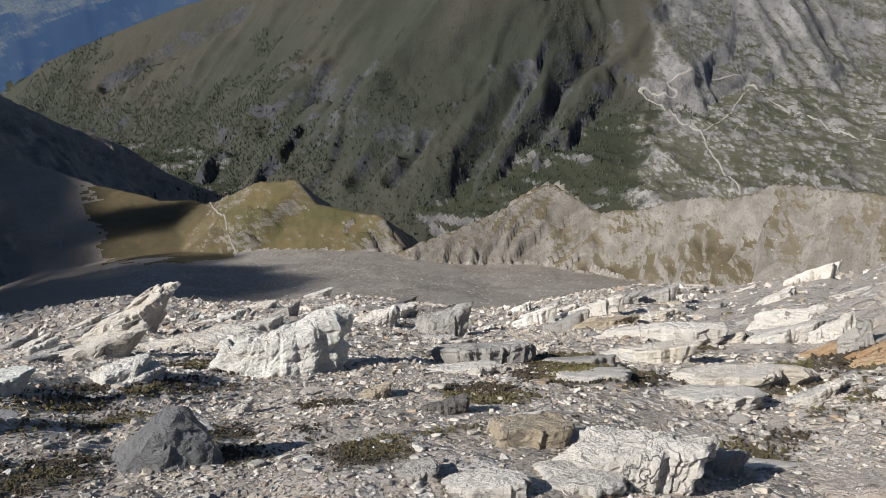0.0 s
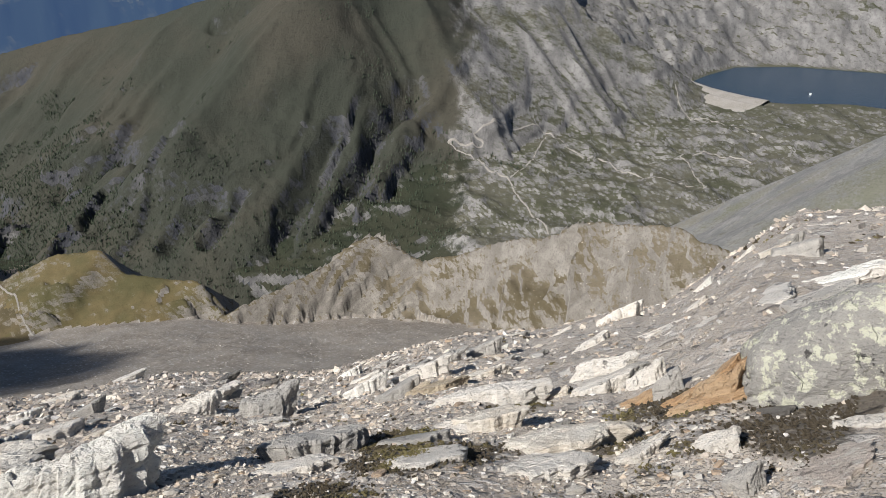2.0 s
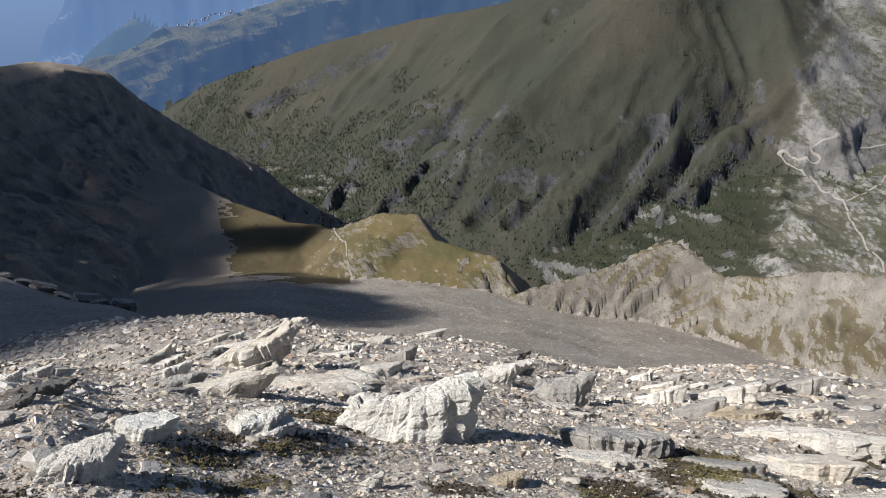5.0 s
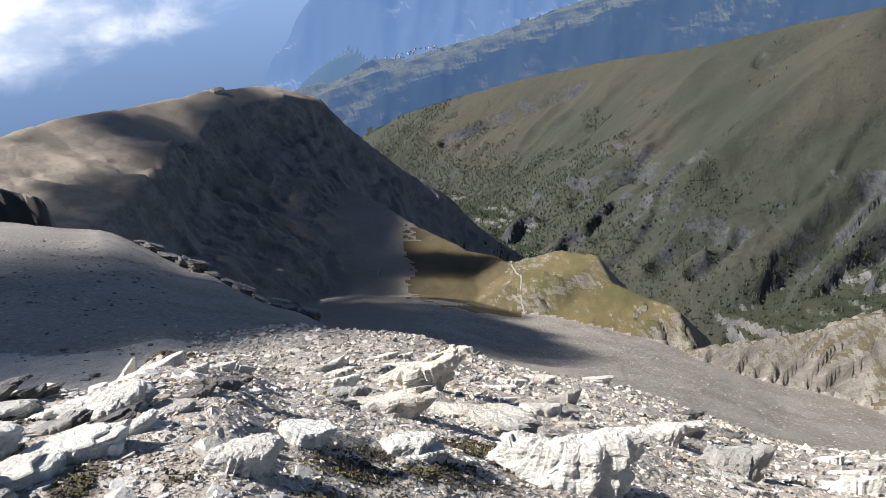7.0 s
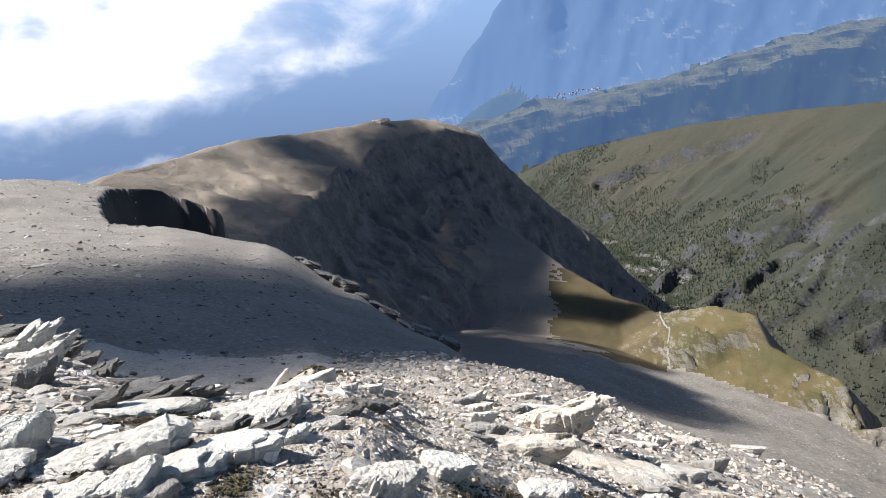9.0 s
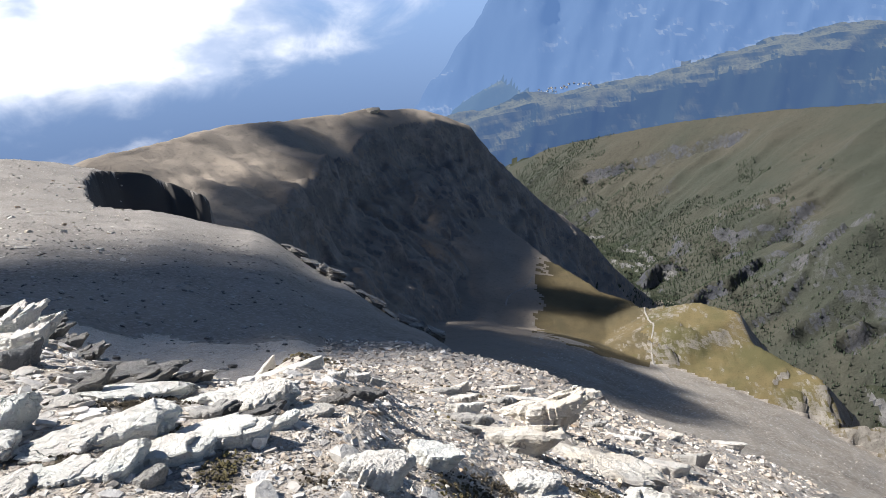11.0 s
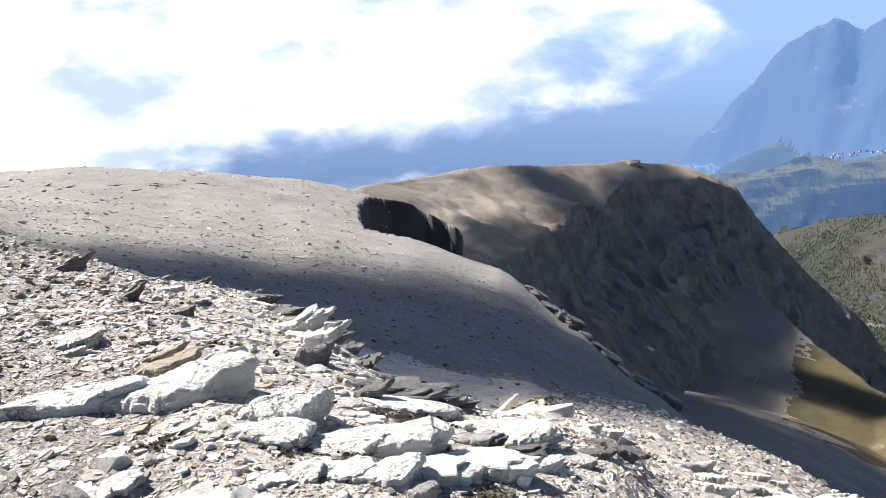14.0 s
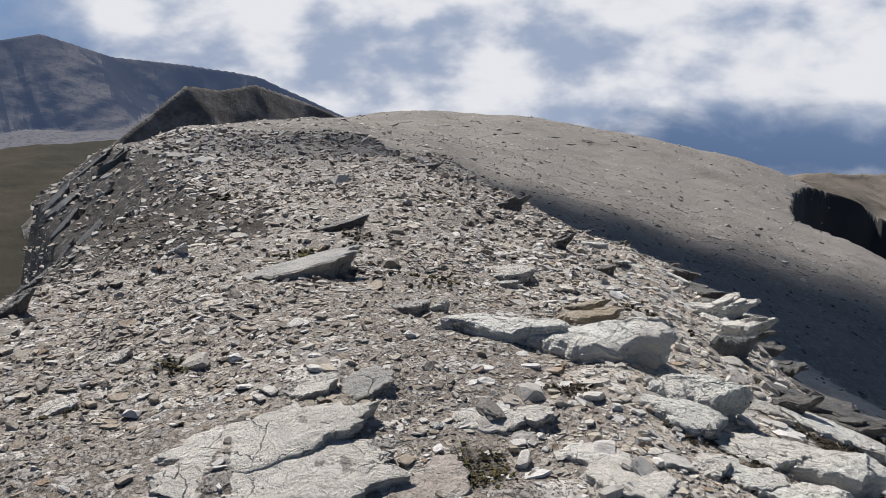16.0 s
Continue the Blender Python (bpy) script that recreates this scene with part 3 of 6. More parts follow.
    benches += 40 * np.clip(fbm(X, Y, 320, 5, 86, 0.5), -1, 0.15)
    add("far", spread(benches))
    add("farthest", spread(wedge(X, Y, FOURTH, 0.6, 0.8, 84, 60, 520, 40) + 36 * fbm(X, Y, 200, 5, 85, 0.55, True)))
    bearing = np.degrees(np.arctan2(-X, Y))
    pasture = -395 - 0.03 * (R - 800) + 14 * fbm(X, Y, 200, 5, 95) - 14 * np.clip(86 - bearing, 0, 60) - 0.3 * np.clip(R - 2200, 0, None)
    pasture = np.where((bearing > 30) | (bearing < -140), pasture, -1e5)
    add("left", spread(np.maximum(np.maximum(wedge(X, Y, NEAR_PEAK, 0.9, 0.9, 91, 22, 200, 40), wedge(X, Y, FAR_PEAK, 0.5, 0.5, 93, 40, 400, 40)), pasture)))
    stack = np.stack(parts)
    pick = np.argmax(stack, axis=0)
    z = np.max(stack, axis=0)
    # hanging valley behind the gorge: benches of bare rock
    z = np.maximum(z, -1400)
    return z, pick, names


MOSS_SPOTS = ((1.5, 2.71), (-3.2, 3.86), (7.5, 2.14), (-6.6, 1.72), (10.7, 1.74), (-15.1, 2.3), (-21.0, 1.61), (-33.2, 1.84), (-58.5, 3.41), (-60.8, 4.25),
              (-40.4, 3.86), (-48.4, 5.16), (-67.5, 3.33), (-61.2, 2.56), (36.8, 2.98), (31.3, 2.23), (7.1, 2.53), (23.2, 2.14), (96.7, 2.82), (65.5, 2.11),
              (58.0, 2.68), (48.3, 2.54), (43.7, 2.34), (88.5, 3.01),
              (-0.6, 2.87), (3.5, 2.21), (-6.8, 3.50), (11.4, 2.11), (-7.2, 1.97), (-14.1, 1.90), (-31.3, 1.81), (6.6, 2.84), (-59.3, 3.44), (-63.5, 2.80), (-62.9, 4.14), (-48.2, 3.45), (-41.0, 3.31), (-50.7, 4.99), (-57.9, 2.87), (-32.9, 2.65), (-74.9, 3.41), (-64.8, 3.13), (-59.0, 3.73), (-78.2, 4.06), (0.1, 2.75), (-2.3, 3.61), (43.0, 2.35), (34.9, 2.42), (30.7, 2.28))


def mossy(x, y):
    """Where moss grows: more than 0."""
    patch = np.full_like(x, -0.25)
    for az, r in MOSS_SPOTS:
        a, b = spot(az, r)
        patch = np.maximum(patch, 0.35 - 0.75 * np.hypot(x - a, y - b) / ((0.15 + 0.12 * r) * (1.0 if az < 20 else 0.55)))
    return patch + 0.45 * fbm(x, y, 0.5, 4, 65, 0.6) + 0.3 * fbm(x, y, 1.3, 4, 63)


def build_land():
    az = np.concatenate([np.arange(-78, 102, 0.22), np.arange(102, 282, 3.0)])
    rings, r = [0.02, 0.15, 0.3, 0.5], 0.5
    while r < 4950:
        r *= 1.018 if r < 60 else 1.015 if r < 420 else 1.005 if r < 1400 else 1.004 if r < 3100 else 1.008
        rings.append(r)
    rings = np.array(rings)
    A, Rr = np.meshgrid(np.radians(az), rings)
    x, y = (-np.sin(A) * Rr).ravel(), (np.cos(A) * Rr).ravel()
    z, pick, names = land(x, y)
    na, nr = len(az), len(rings)
    i = np.arange(nr - 1)[:, None] * na + np.arange(na)[None, :]
    j = np.arange(nr - 1)[:, None] * na + (np.arange(na)[None, :] + 1) % na
    quads = np.stack([i, j, j + na, i + na], -1).reshape(-1, 4)
    kind = np.where(np.hypot(x[quads[:, 0]], y[quads[:, 0]]) > 3500, pick[quads[:, 2]], pick[quads[:, 0]])
    rq = np.hypot(x[quads[:, 0]], y[quads[:, 0]])
    aq = np.degrees(np.arctan2(-x[quads[:, 0]], y[quads[:, 0]]))
    wob = fbm(x[quads[:, 0]], y[quads[:, 0]], 9, 3, 99)
    verts = np.stack([x, y, z], 1)
    return verts, quads, kind, names, rq, aq, wob


def sheet(name, verts, quads, mat, label, category, bare=None, moss=None):
    used, inverse = np.unique(quads, return_inverse=True)
    mesh = bpy.data.meshes.new(name)
    mesh.vertices.add(len(used))
    mesh.vertices.foreach_set("co", verts[used].astype(np.float32).ravel())
    mesh.loops.add(quads.size)
    mesh.loops.foreach_set("vertex_index", inverse.ravel().astype(np.int32))
    mesh.polygons.add(len(quads))
    mesh.polygons.foreach_set("loop_start", np.arange(0, quads.size, 4, dtype=np.int32))
    mesh.update(calc_edges=True)
    mesh.shade_smooth()
    if bare is not None:
        layer = mesh.attributes.new("bare", "FLOAT", "POINT")
        layer.data.foreach_set("value", bare[used].astype(np.float32))
    if moss is not None:
        layer = mesh.attributes.new("moss", "FLOAT", "POINT")
        layer.data.foreach_set("value", moss[used].astype(np.float32))
        layer = mesh.attributes.new("brown", "FLOAT", "POINT")
        layer.data.foreach_set("value", np.clip((bearing[used] - 46) / 22, 0, 1).astype(np.float32))
    mesh.materials.append(mat)
    return tagged(new(name, mesh), label, category, kind="structure")


# clouds out of view towards the sun, set where their shadows fall on slopes
def cloud(name, az, r, z, along_sun, long_axis, short_axis, turn, seed, label, look_of="cloud"):
    bm = bmesh.new()
    rng = random.Random(seed)
    for k in range(9):
        f = rng.random() ** 0.5
        a = rng.uniform(0, math.tau)
        size = rng.uniform(0.45, 0.75) * (1 - 0.4 * f)
        at = Vector((math.cos(a) * f * 0.62, math.sin(a) * f * 0.62, rng.uniform(-0.05, 0.15)))
        made = bmesh.ops.create_icosphere(bm, subdivisions=3, radius=size, matrix=Matrix.Translation(at))
        for v in made["verts"]:
            d = v.co - at
            v.co = at + d * (1 + 0.35 * noise.fractal(v.co * 3.1 + Vector((seed, k, 0)), 1.0, 2.0, 4))
    mesh = bpy.data.meshes.new(name)
    bm.to_mesh(mesh)
    bm.free()
    mesh.shade_smooth()
    mesh.materials.append(M[look_of])
    ob = new(name, mesh)
    base = Vector((*spot(az, r), z)) + sun_way * along_sun
    ob.matrix_world = Matrix.Translation(base) @ Matrix.Rotation(radians(turn), 4, "Z") @ Matrix.Diagonal((long_axis, short_axis, short_axis * 0.35, 1))
    return tagged(ob, label, "cloud", kind="structure")


for key, share in (("cloud", 0.5), ("thin_cloud", 0.83)):
    m, n = material(key + "_white")
    shader = n.put("ShaderNodeMixShader", {0: 0.5, 1: n.put("ShaderNodeBsdfDiffuse", {"Color": (0.9, 0.9, 0.9, 1)}).outputs[0],
                                           2: n.put("ShaderNodeBsdfTranslucent", {"Color": (0.9, 0.9, 0.9, 1)}).outputs[0]})
    veil = n.put("ShaderNodeMixShader", {0: share, 1: shader.outputs[0], 2: n.put("ShaderNodeBsdfTransparent").outputs[0]})
    n.put("ShaderNodeOutputMaterial", {"Surface": veil.outputs[0]})
    M[key] = m
cloud("cloud", 23, 84, -32, 2100, 98, 60, 120, 1, "unseen white cumulus set to shade the scree slope", "thin_cloud")
cloud("cloud", 4.0, 520, -315, 1800, 215, 135, -38, 2, "unseen white cumulus set to shade the basin")
cloud("cloud", 0.6, 775, -390, 1900, 100, 38, 5, 5, "small unseen cumulus set to shade the grass terrace")
cloud("cloud", 8.4, 870, -365, 3000, 310, 80, 100, 3, "broad unseen cumulus set to shade the dark mountain")
cloud("cloud", 22.4, 890, -235, 2400, 170, 62, 112, 4, "thin unseen cloud set to dim the flat mountain top", "thin_cloud")

verts, quads, kind, names, rq, aq, wob = build_land()
kinds = np.array(names)[kind]
bearing = np.degrees(np.arctan2(-verts[:, 0], verts[:, 1]))
stony = np.clip((-38.5 - bearing) / 8, 0, 1)
home = kinds == "home"
broad = fbm(verts[quads[:, 0], 0], verts[quads[:, 0], 1], 70, 4, 98)
meadow = home & (aq > -7) & (aq < 2.5 + 2.5 * broad + 1.4 * wob) & (rq > 625 + 90 * broad)
kinds = np.where(meadow | (kinds == "knoll") & (aq > -6.5 + 2.5 * wob), "terrace", kinds)
home = home & ~meadow
near = home & (rq < 42 + 10 * wob)
upper = home & (aq > 2 + 3 * wob) & (aq < 30) & (rq > 250 + 60 * wob)
home = home & ~upper
qx, qy = verts[quads[:, 0], 0], verts[quads[:, 0], 1]
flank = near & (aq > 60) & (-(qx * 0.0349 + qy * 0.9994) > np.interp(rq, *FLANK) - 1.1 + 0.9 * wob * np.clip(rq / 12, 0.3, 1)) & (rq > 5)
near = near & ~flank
steep_side = home & ~near & ~flank & (aq > 3 + 3 * wob)
lower = home & ~near & ~flank & ~steep_side
for name, mask, mat, label, category in (
        ("ground", near, "soil", "stony ridge ground of grey rubble and thin soil", "ground"),
        ("ridge_flank", flank, "flank", "dark broken schist flank, coloured darker still for its shade", "slope"),
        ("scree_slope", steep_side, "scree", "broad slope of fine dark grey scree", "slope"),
        ("basin", lower, "basin", "pale scree basin with gravel fans below the ridge", "slope"),
        ("upper_basin", upper, "dark", "brown-grey slopes under the dark mountain", "slope"),
        ("rock_rib", kinds == "rib", "rib", "jagged rib of tilted pale rock strata with thin turf", "ridge"),
        ("knoll", kinds == "knoll", "knoll", "grassy yellow-green knoll with rock outcrops", "hill"),
        ("terrace", kinds == "terrace", "terrace", "ochre grass terrace above the valley", "hill"),
        ("dark_mountain", kinds == "dark", "dark", "dark flat-topped mountain with cliffs in cloud shade", "mountain"),
        ("mountainside", kinds == "green", "green", "long mountainside of grass and crags cut by shaded gullies", "mountain"),
        ("valley", kinds == "valley", "gorge", "wooded gorge rising to bare rocky pasture", "valley"),
        ("spur", kinds == "spur", "spur", "smooth grey-green spur across the valley", "ridge"),
        ("wooded_ridge", kinds == "second", "second", "dark wooded ridge beyond the valley mouth, blue haze added as glow", "mountain"),
        ("farthest_mountains", kinds == "farthest", "farthest", "steep mountains with blue haze added as glow", "mountain"),
        ("far_ridges", kinds == "far", "far", "wooded ridges far off with blue haze added as glow", "mountain"),
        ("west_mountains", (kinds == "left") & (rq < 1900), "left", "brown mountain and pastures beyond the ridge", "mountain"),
        ("far_west_mountain", (kinds == "left") & (rq >= 1900), "far_left", "brown mountain under drifting cloud, blue haze added as glow", "mountain")):
    if mask.any():
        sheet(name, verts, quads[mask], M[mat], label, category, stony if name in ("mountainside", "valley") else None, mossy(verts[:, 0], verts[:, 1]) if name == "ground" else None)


# ======== lake, dam, roads and stream ========
def reach(az, el):
    """Range at which a sight line on this bearing, sloping down by el, meets the far ground."""
    r = np.geomspace(700, 4500, 1400)
    x, y = spot(az, r)
    z, _, _ = land(x, y)
    hit = np.nonzero(z > EYE + math.tan(radians(el)) * r)[0]
    return float(r[hit[0]]) if len(hit) else 1800.0


def ground_z(points):
    x = np.array([p[0] for p in points], float)
    y = np.array([p[1] for p in points], float)
    return land(x, y)[0]


def strip(name, points, width, mat, lift, label, category):
    """A band that follows the ground along a line on the map."""
    fine = []
    for (ax, ay), (bx, by) in zip(points, points[1:]):
        steps = max(1, int(math.hypot(bx - ax, by - ay) / 6))
        fine += [(ax + (bx - ax) * k / steps, ay + (by - ay) * k / steps) for k in range(steps)]
    fine.append(points[-1])
    pos = np.array(fine)
    for _ in range(6):
        pos[1:-1] = 0.25 * pos[:-2] + 0.5 * pos[1:-1] + 0.25 * pos[2:]
    way = np.gradient(pos, axis=0)
    way /= np.linalg.norm(way, axis=1)[:, None] + 1e-9
    side = np.stack([-way[:, 1], way[:, 0]], 1)
    wide = width * (1 + 0.25 * fbm(pos[:, 0], pos[:, 1], width * 4, 3, 77))[:, None] / 2
    lines = [pos + side * wide * k for k in (-1, -0.5, 0, 0.5, 1)]
    rows = [np.column_stack([q, ground_z(q)]) for q in lines]
    top = np.maximum.reduce([q[:, 2] for q in rows])
    mesh = bpy.data.meshes.new(name)
    count = len(pos)
    co = np.concatenate([np.column_stack([q[:, :2], 0.5 * q[:, 2] + 0.5 * top + lift]) for q in rows]
                        + [np.column_stack([rows[k][:, :2], rows[k][:, 2] - 3]) for k in (0, 4)])
    faces = []
    for a, b in ((0, 1), (1, 2), (2, 3), (3, 4), (5, 0), (4, 6)):
        faces += [(a * count + k, a * count + k + 1, b * count + k + 1, b * count + k) for k in range(count - 1)]
    mesh.from_pydata(co.tolist(), [], faces)
    mesh.materials.append(mat)
    mesh.shade_smooth()
    return tagged(new(name, mesh), label, category, kind="structure")


M["gravel_road"] = ground_material("pale_gravel", [(0.26, 0.24, 0.21), (0.31, 0.29, 0.26), (0.36, 0.34, 0.305)], (30, 3), 2, 0.2, 0.4)
ROADS = (
    ((-41.3, -19.3), (-42.9, -20.2), (-44.8, -21.4), (-46.6, -21.8), (-47.0, -22.8), (-48.4, -24.1), (-50.3, -25.9)),
    ((-41.3, -19.3), (-42.1, -19.1), (-43.3, -19.6), (-44.4, -19.4), (-44.2, -18.8), (-43.1, -18.7), (-43.7, -18.3), (-45.8, -18.4), (-45.9, -18.0),
     (-44.5, -17.9), (-45.4, -17.6), (-48.0, -17.5), (-49.4, -18.1), (-50.8, -19.0), (-54.5, -19.9), (-58.2, -20.5), (-62.1, -20.6)),
    ((-46.6, -21.8), (-48.2, -20.4), (-49.2, -18.5)),
    ((-62.1, -20.6), (-60.9, -19.7), (-59.6, -18.7), (-62.0, -18.2), (-64.9, -18.4)),
    ((-58.4, -13.7), (-58.9, -15.0), (-61.9, -15.9), (-65.3, -16.6)))
for line in ROADS:
    strip("road", [spot(a, reach(a, e)) for a, e in line], 3.2, M["gravel_road"], 0.4, "pale gravel mountain road across rocky pasture", "road")

m, n = material("lake_water")
p = place(n)
finish(n, (0.012, 0.04, 0.075), 0.25, n.noise(p, 0.25, 4, 0.5), 0.15, 0.3, 0.25)
M["water"] = m
bm = bmesh.new()
bm.faces.new([bm.verts.new((x, y, LAKE_LEVEL)) for x, y in [(q[0] * 1.0, q[1] * 1.0) for q in LAKE]])
bmesh.ops.triangulate(bm, faces=bm.faces[:])
mesh = bpy.data.meshes.new("water")
bm.to_mesh(mesh)
bm.free()
mesh.materials.append(M["water"])
tagged(new("water", mesh), "dark blue reservoir below bare slopes", "lake", kind="structure")

# dam: a curved bank of pale rubble with a flat crown
bm = bmesh.new()
line = [spot(a, q) for a, q in ((-57.8, 2560), (-58.7, 2470), (-59.6, 2400), (-60.8, 2352), (-62.2, 2322), (-63.6, 2300), (-65, 2290))]
sections = []
middle = Vector(spot(-68, 2620))
for x, y in line:
    out = (Vector((x, y)) - middle).normalized()
    sections.append([bm.verts.new((x + out.x * o, y + out.y * o, LAKE_LEVEL + h)) for o, h in ((-34, -8), (-5, 11), (6, 11), (46, 5), (52, 5), (125, -14))])
for a, b in zip(sections, sections[1:]):
    for k in range(5):
        bm.faces.new((a[k], a[k + 1], b[k + 1], b[k]))
bmesh.ops.recalc_face_normals(bm, faces=bm.faces[:])
mesh = bpy.data.meshes.new("dam")
bm.to_mesh(mesh)
bm.free()
mesh.materials.append(M["gravel_road"])
tagged(new("dam", mesh), "curved pale rubble dam at the end of the reservoir", "dam")


# ======== rock, rubble and moss ========
def schist_material(name, tones, streak, scale=1.0, spots=None, rough=0.48):
    """Layered rock: bands across its height, grain, stains and lichen; every piece a little different."""
    m, n = material(name)
    p = place(n)
    luck = n.put("ShaderNodeObjectInfo").outputs["Random"]
    shifted = n.put("ShaderNodeVectorMath", {0: p, 1: n.put("ShaderNodeCombineXYZ", {0: n.math("MULTIPLY", luck, 37.0), 1: luck, 2: luck}).outputs[0]},
                    operation="ADD").outputs[0]
    bands = n.noise(n.scaled(shifted, 1.0 * scale, 1.0 * scale, 7.0 * scale, (0.12, 0.1, 0)), 4.0, 6, 0.6, distort=0.6)
    blotch = n.noise(shifted, 3.2 * scale, 6, 0.62)
    grain = n.noise(shifted, 45.0 * scale, 6, 0.72)
    colour = n.mix(n.span(blotch, 0.36, 0.62), tones[0], tones[1])
    colour = n.mix(n.span(bands, 0.48, 0.66, 0, 0.16), colour, streak)
    colour = n.mix(n.span(grain, 0.50, 0.72, 0, 0.45), colour, tones[2])
    if spots:
        lichen = n.span(n.noise(shifted, 12.0, 8, 0.72), 0.52, 0.57)
        colour = n.mix(lichen, colour, spots[0])
        lichen = n.span(n.noise(shifted, 9.0, 7, 0.7), 0.60, 0.64)
        colour = n.mix(lichen, colour, spots[1])
    pepper = n.noise(shifted, 75.0, 4, 0.85)
    colour = n.mix(n.span(pepper, 0.57, 0.64, 0, 0.6), colour, tuple(c * 0.6 for c in tones[2]))
    # Shaded hollows, put in as dark colour without relief of their own.
    hollow = n.span(n.noise(n.scaled(shifted, 1, 1, 2.2), 9.0 * scale, 7, 0.72, distort=0.8), 0.60, 0.67)
    colour = n.mix(n.math("MULTIPLY", hollow, 0.55), colour, tuple(c * 0.4 for c in tones[2]))
    colour = n.mix(n.span(pepper, 0.44, 0.36, 0, 0.45), colour, tuple(min(0.85, c * 1.25) for c in tones[1]))
    bend = n.put("ShaderNodeVectorMath", {0: n.put("ShaderNodeTexNoise", {"Vector": shifted, "Scale": 7.0, "Detail": 5.0}).outputs["Color"], "Scale": 0.22, 1: (0, 0, 0)}, operation="SCALE").outputs[0]
    bent = n.put("ShaderNodeVectorMath", {0: n.scaled(shifted, 1.0, 1.0, 0.55, (0.3, 0.2, 0.5)), 1: bend}, operation="ADD").outputs[0]
    joints = n.put("ShaderNodeTexVoronoi", {"Vector": bent, "Scale": 6.5 * scale}, feature="DISTANCE_TO_EDGE").outputs["Distance"]
    plate = n.put("ShaderNodeSeparateXYZ", {0: n.put("ShaderNodeTexVoronoi", {"Vector": bent, "Scale": 6.5 * scale}, feature="F1").outputs["Color"]}).outputs[0]
    crack = n.math("MULTIPLY", n.span(joints, 0.0, 0.022, 1.0, 0.0), n.span(n.noise(shifted, 3.0, 4, 0.6), 0.52, 0.64))
    colour = n.mix(n.math("MULTIPLY", crack, 0.55), colour, tuple(c * 0.3 for c in tones[2]))
    pits = n.noise(n.scaled(shifted, 1, 1, 2.6), 14.0 * scale, 7, 0.7, distort=0.4)
    relief = n.math("ADD", n.math("MULTIPLY", bands, 0.15), n.math("ADD", n.math("MULTIPLY", grain, 0.5), n.math("MULTIPLY", pits, 1.2)))
    relief = n.math("ADD", relief, n.math("SUBTRACT", n.math("MULTIPLY", plate, 0.7), n.math("MULTIPLY", crack, 1.2)))
    finish(n, colour, rough, relief, 1.0, 0.03, 0.5)
    return m


ROCK = {
    "white": schist_material("white_schist", [(0.757, 0.711, 0.632), (0.840, 0.829, 0.747), (0.586, 0.546, 0.477)], (0.574, 0.500, 0.414)),
    "cream": schist_material("cream_rock", [(0.645, 0.571, 0.465), (0.730, 0.683, 0.595), (0.559, 0.481, 0.367)], (0.512, 0.400, 0.273)),
    "pale": schist_material("pale_speckled_rock", [(0.642, 0.596, 0.520), (0.772, 0.721, 0.637), (0.447, 0.408, 0.355)], (0.471, 0.410, 0.329), spots=((0.676, 0.640, 0.573), (0.266, 0.245, 0.211))),
    "grey": schist_material("blue_grey_rock", [(0.343, 0.329, 0.299), (0.464, 0.437, 0.391), (0.236, 0.224, 0.206)], (0.359, 0.330, 0.282)),
    "slate": schist_material("slate_blue_rock", [(0.176, 0.176, 0.174), (0.237, 0.235, 0.228), (0.108, 0.108, 0.108)], (0.2, 0.195, 0.185)),
    "dark": schist_material("dark_schist", [(0.117, 0.109, 0.098), (0.185, 0.171, 0.147), (0.083, 0.079, 0.072)], (0.246, 0.220, 0.188)),
    "tan": schist_material("tan_schist", [(0.399, 0.324, 0.224), (0.487, 0.416, 0.305), (0.283, 0.230, 0.162)], (0.287, 0.220, 0.141)),
    "orange": schist_material("rusty_rock", [(0.443, 0.270, 0.132), (0.509, 0.367, 0.224), (0.319, 0.218, 0.130)], (0.338, 0.190, 0.085)),
    "lichen": schist_material("lichened_rock", [(0.299, 0.286, 0.259), (0.399, 0.378, 0.335), (0.200, 0.196, 0.178)], (0.307, 0.285, 0.244), spots=((0.635, 0.630, 0.489), (0.072, 0.068, 0.061))),
    "pink": schist_material("pinkish_rock", [(0.464, 0.389, 0.325), (0.553, 0.486, 0.416), (0.353, 0.287, 0.248)], (0.369, 0.290, 0.235), spots=((0.574, 0.540, 0.470), (0.205, 0.170, 0.141)))}


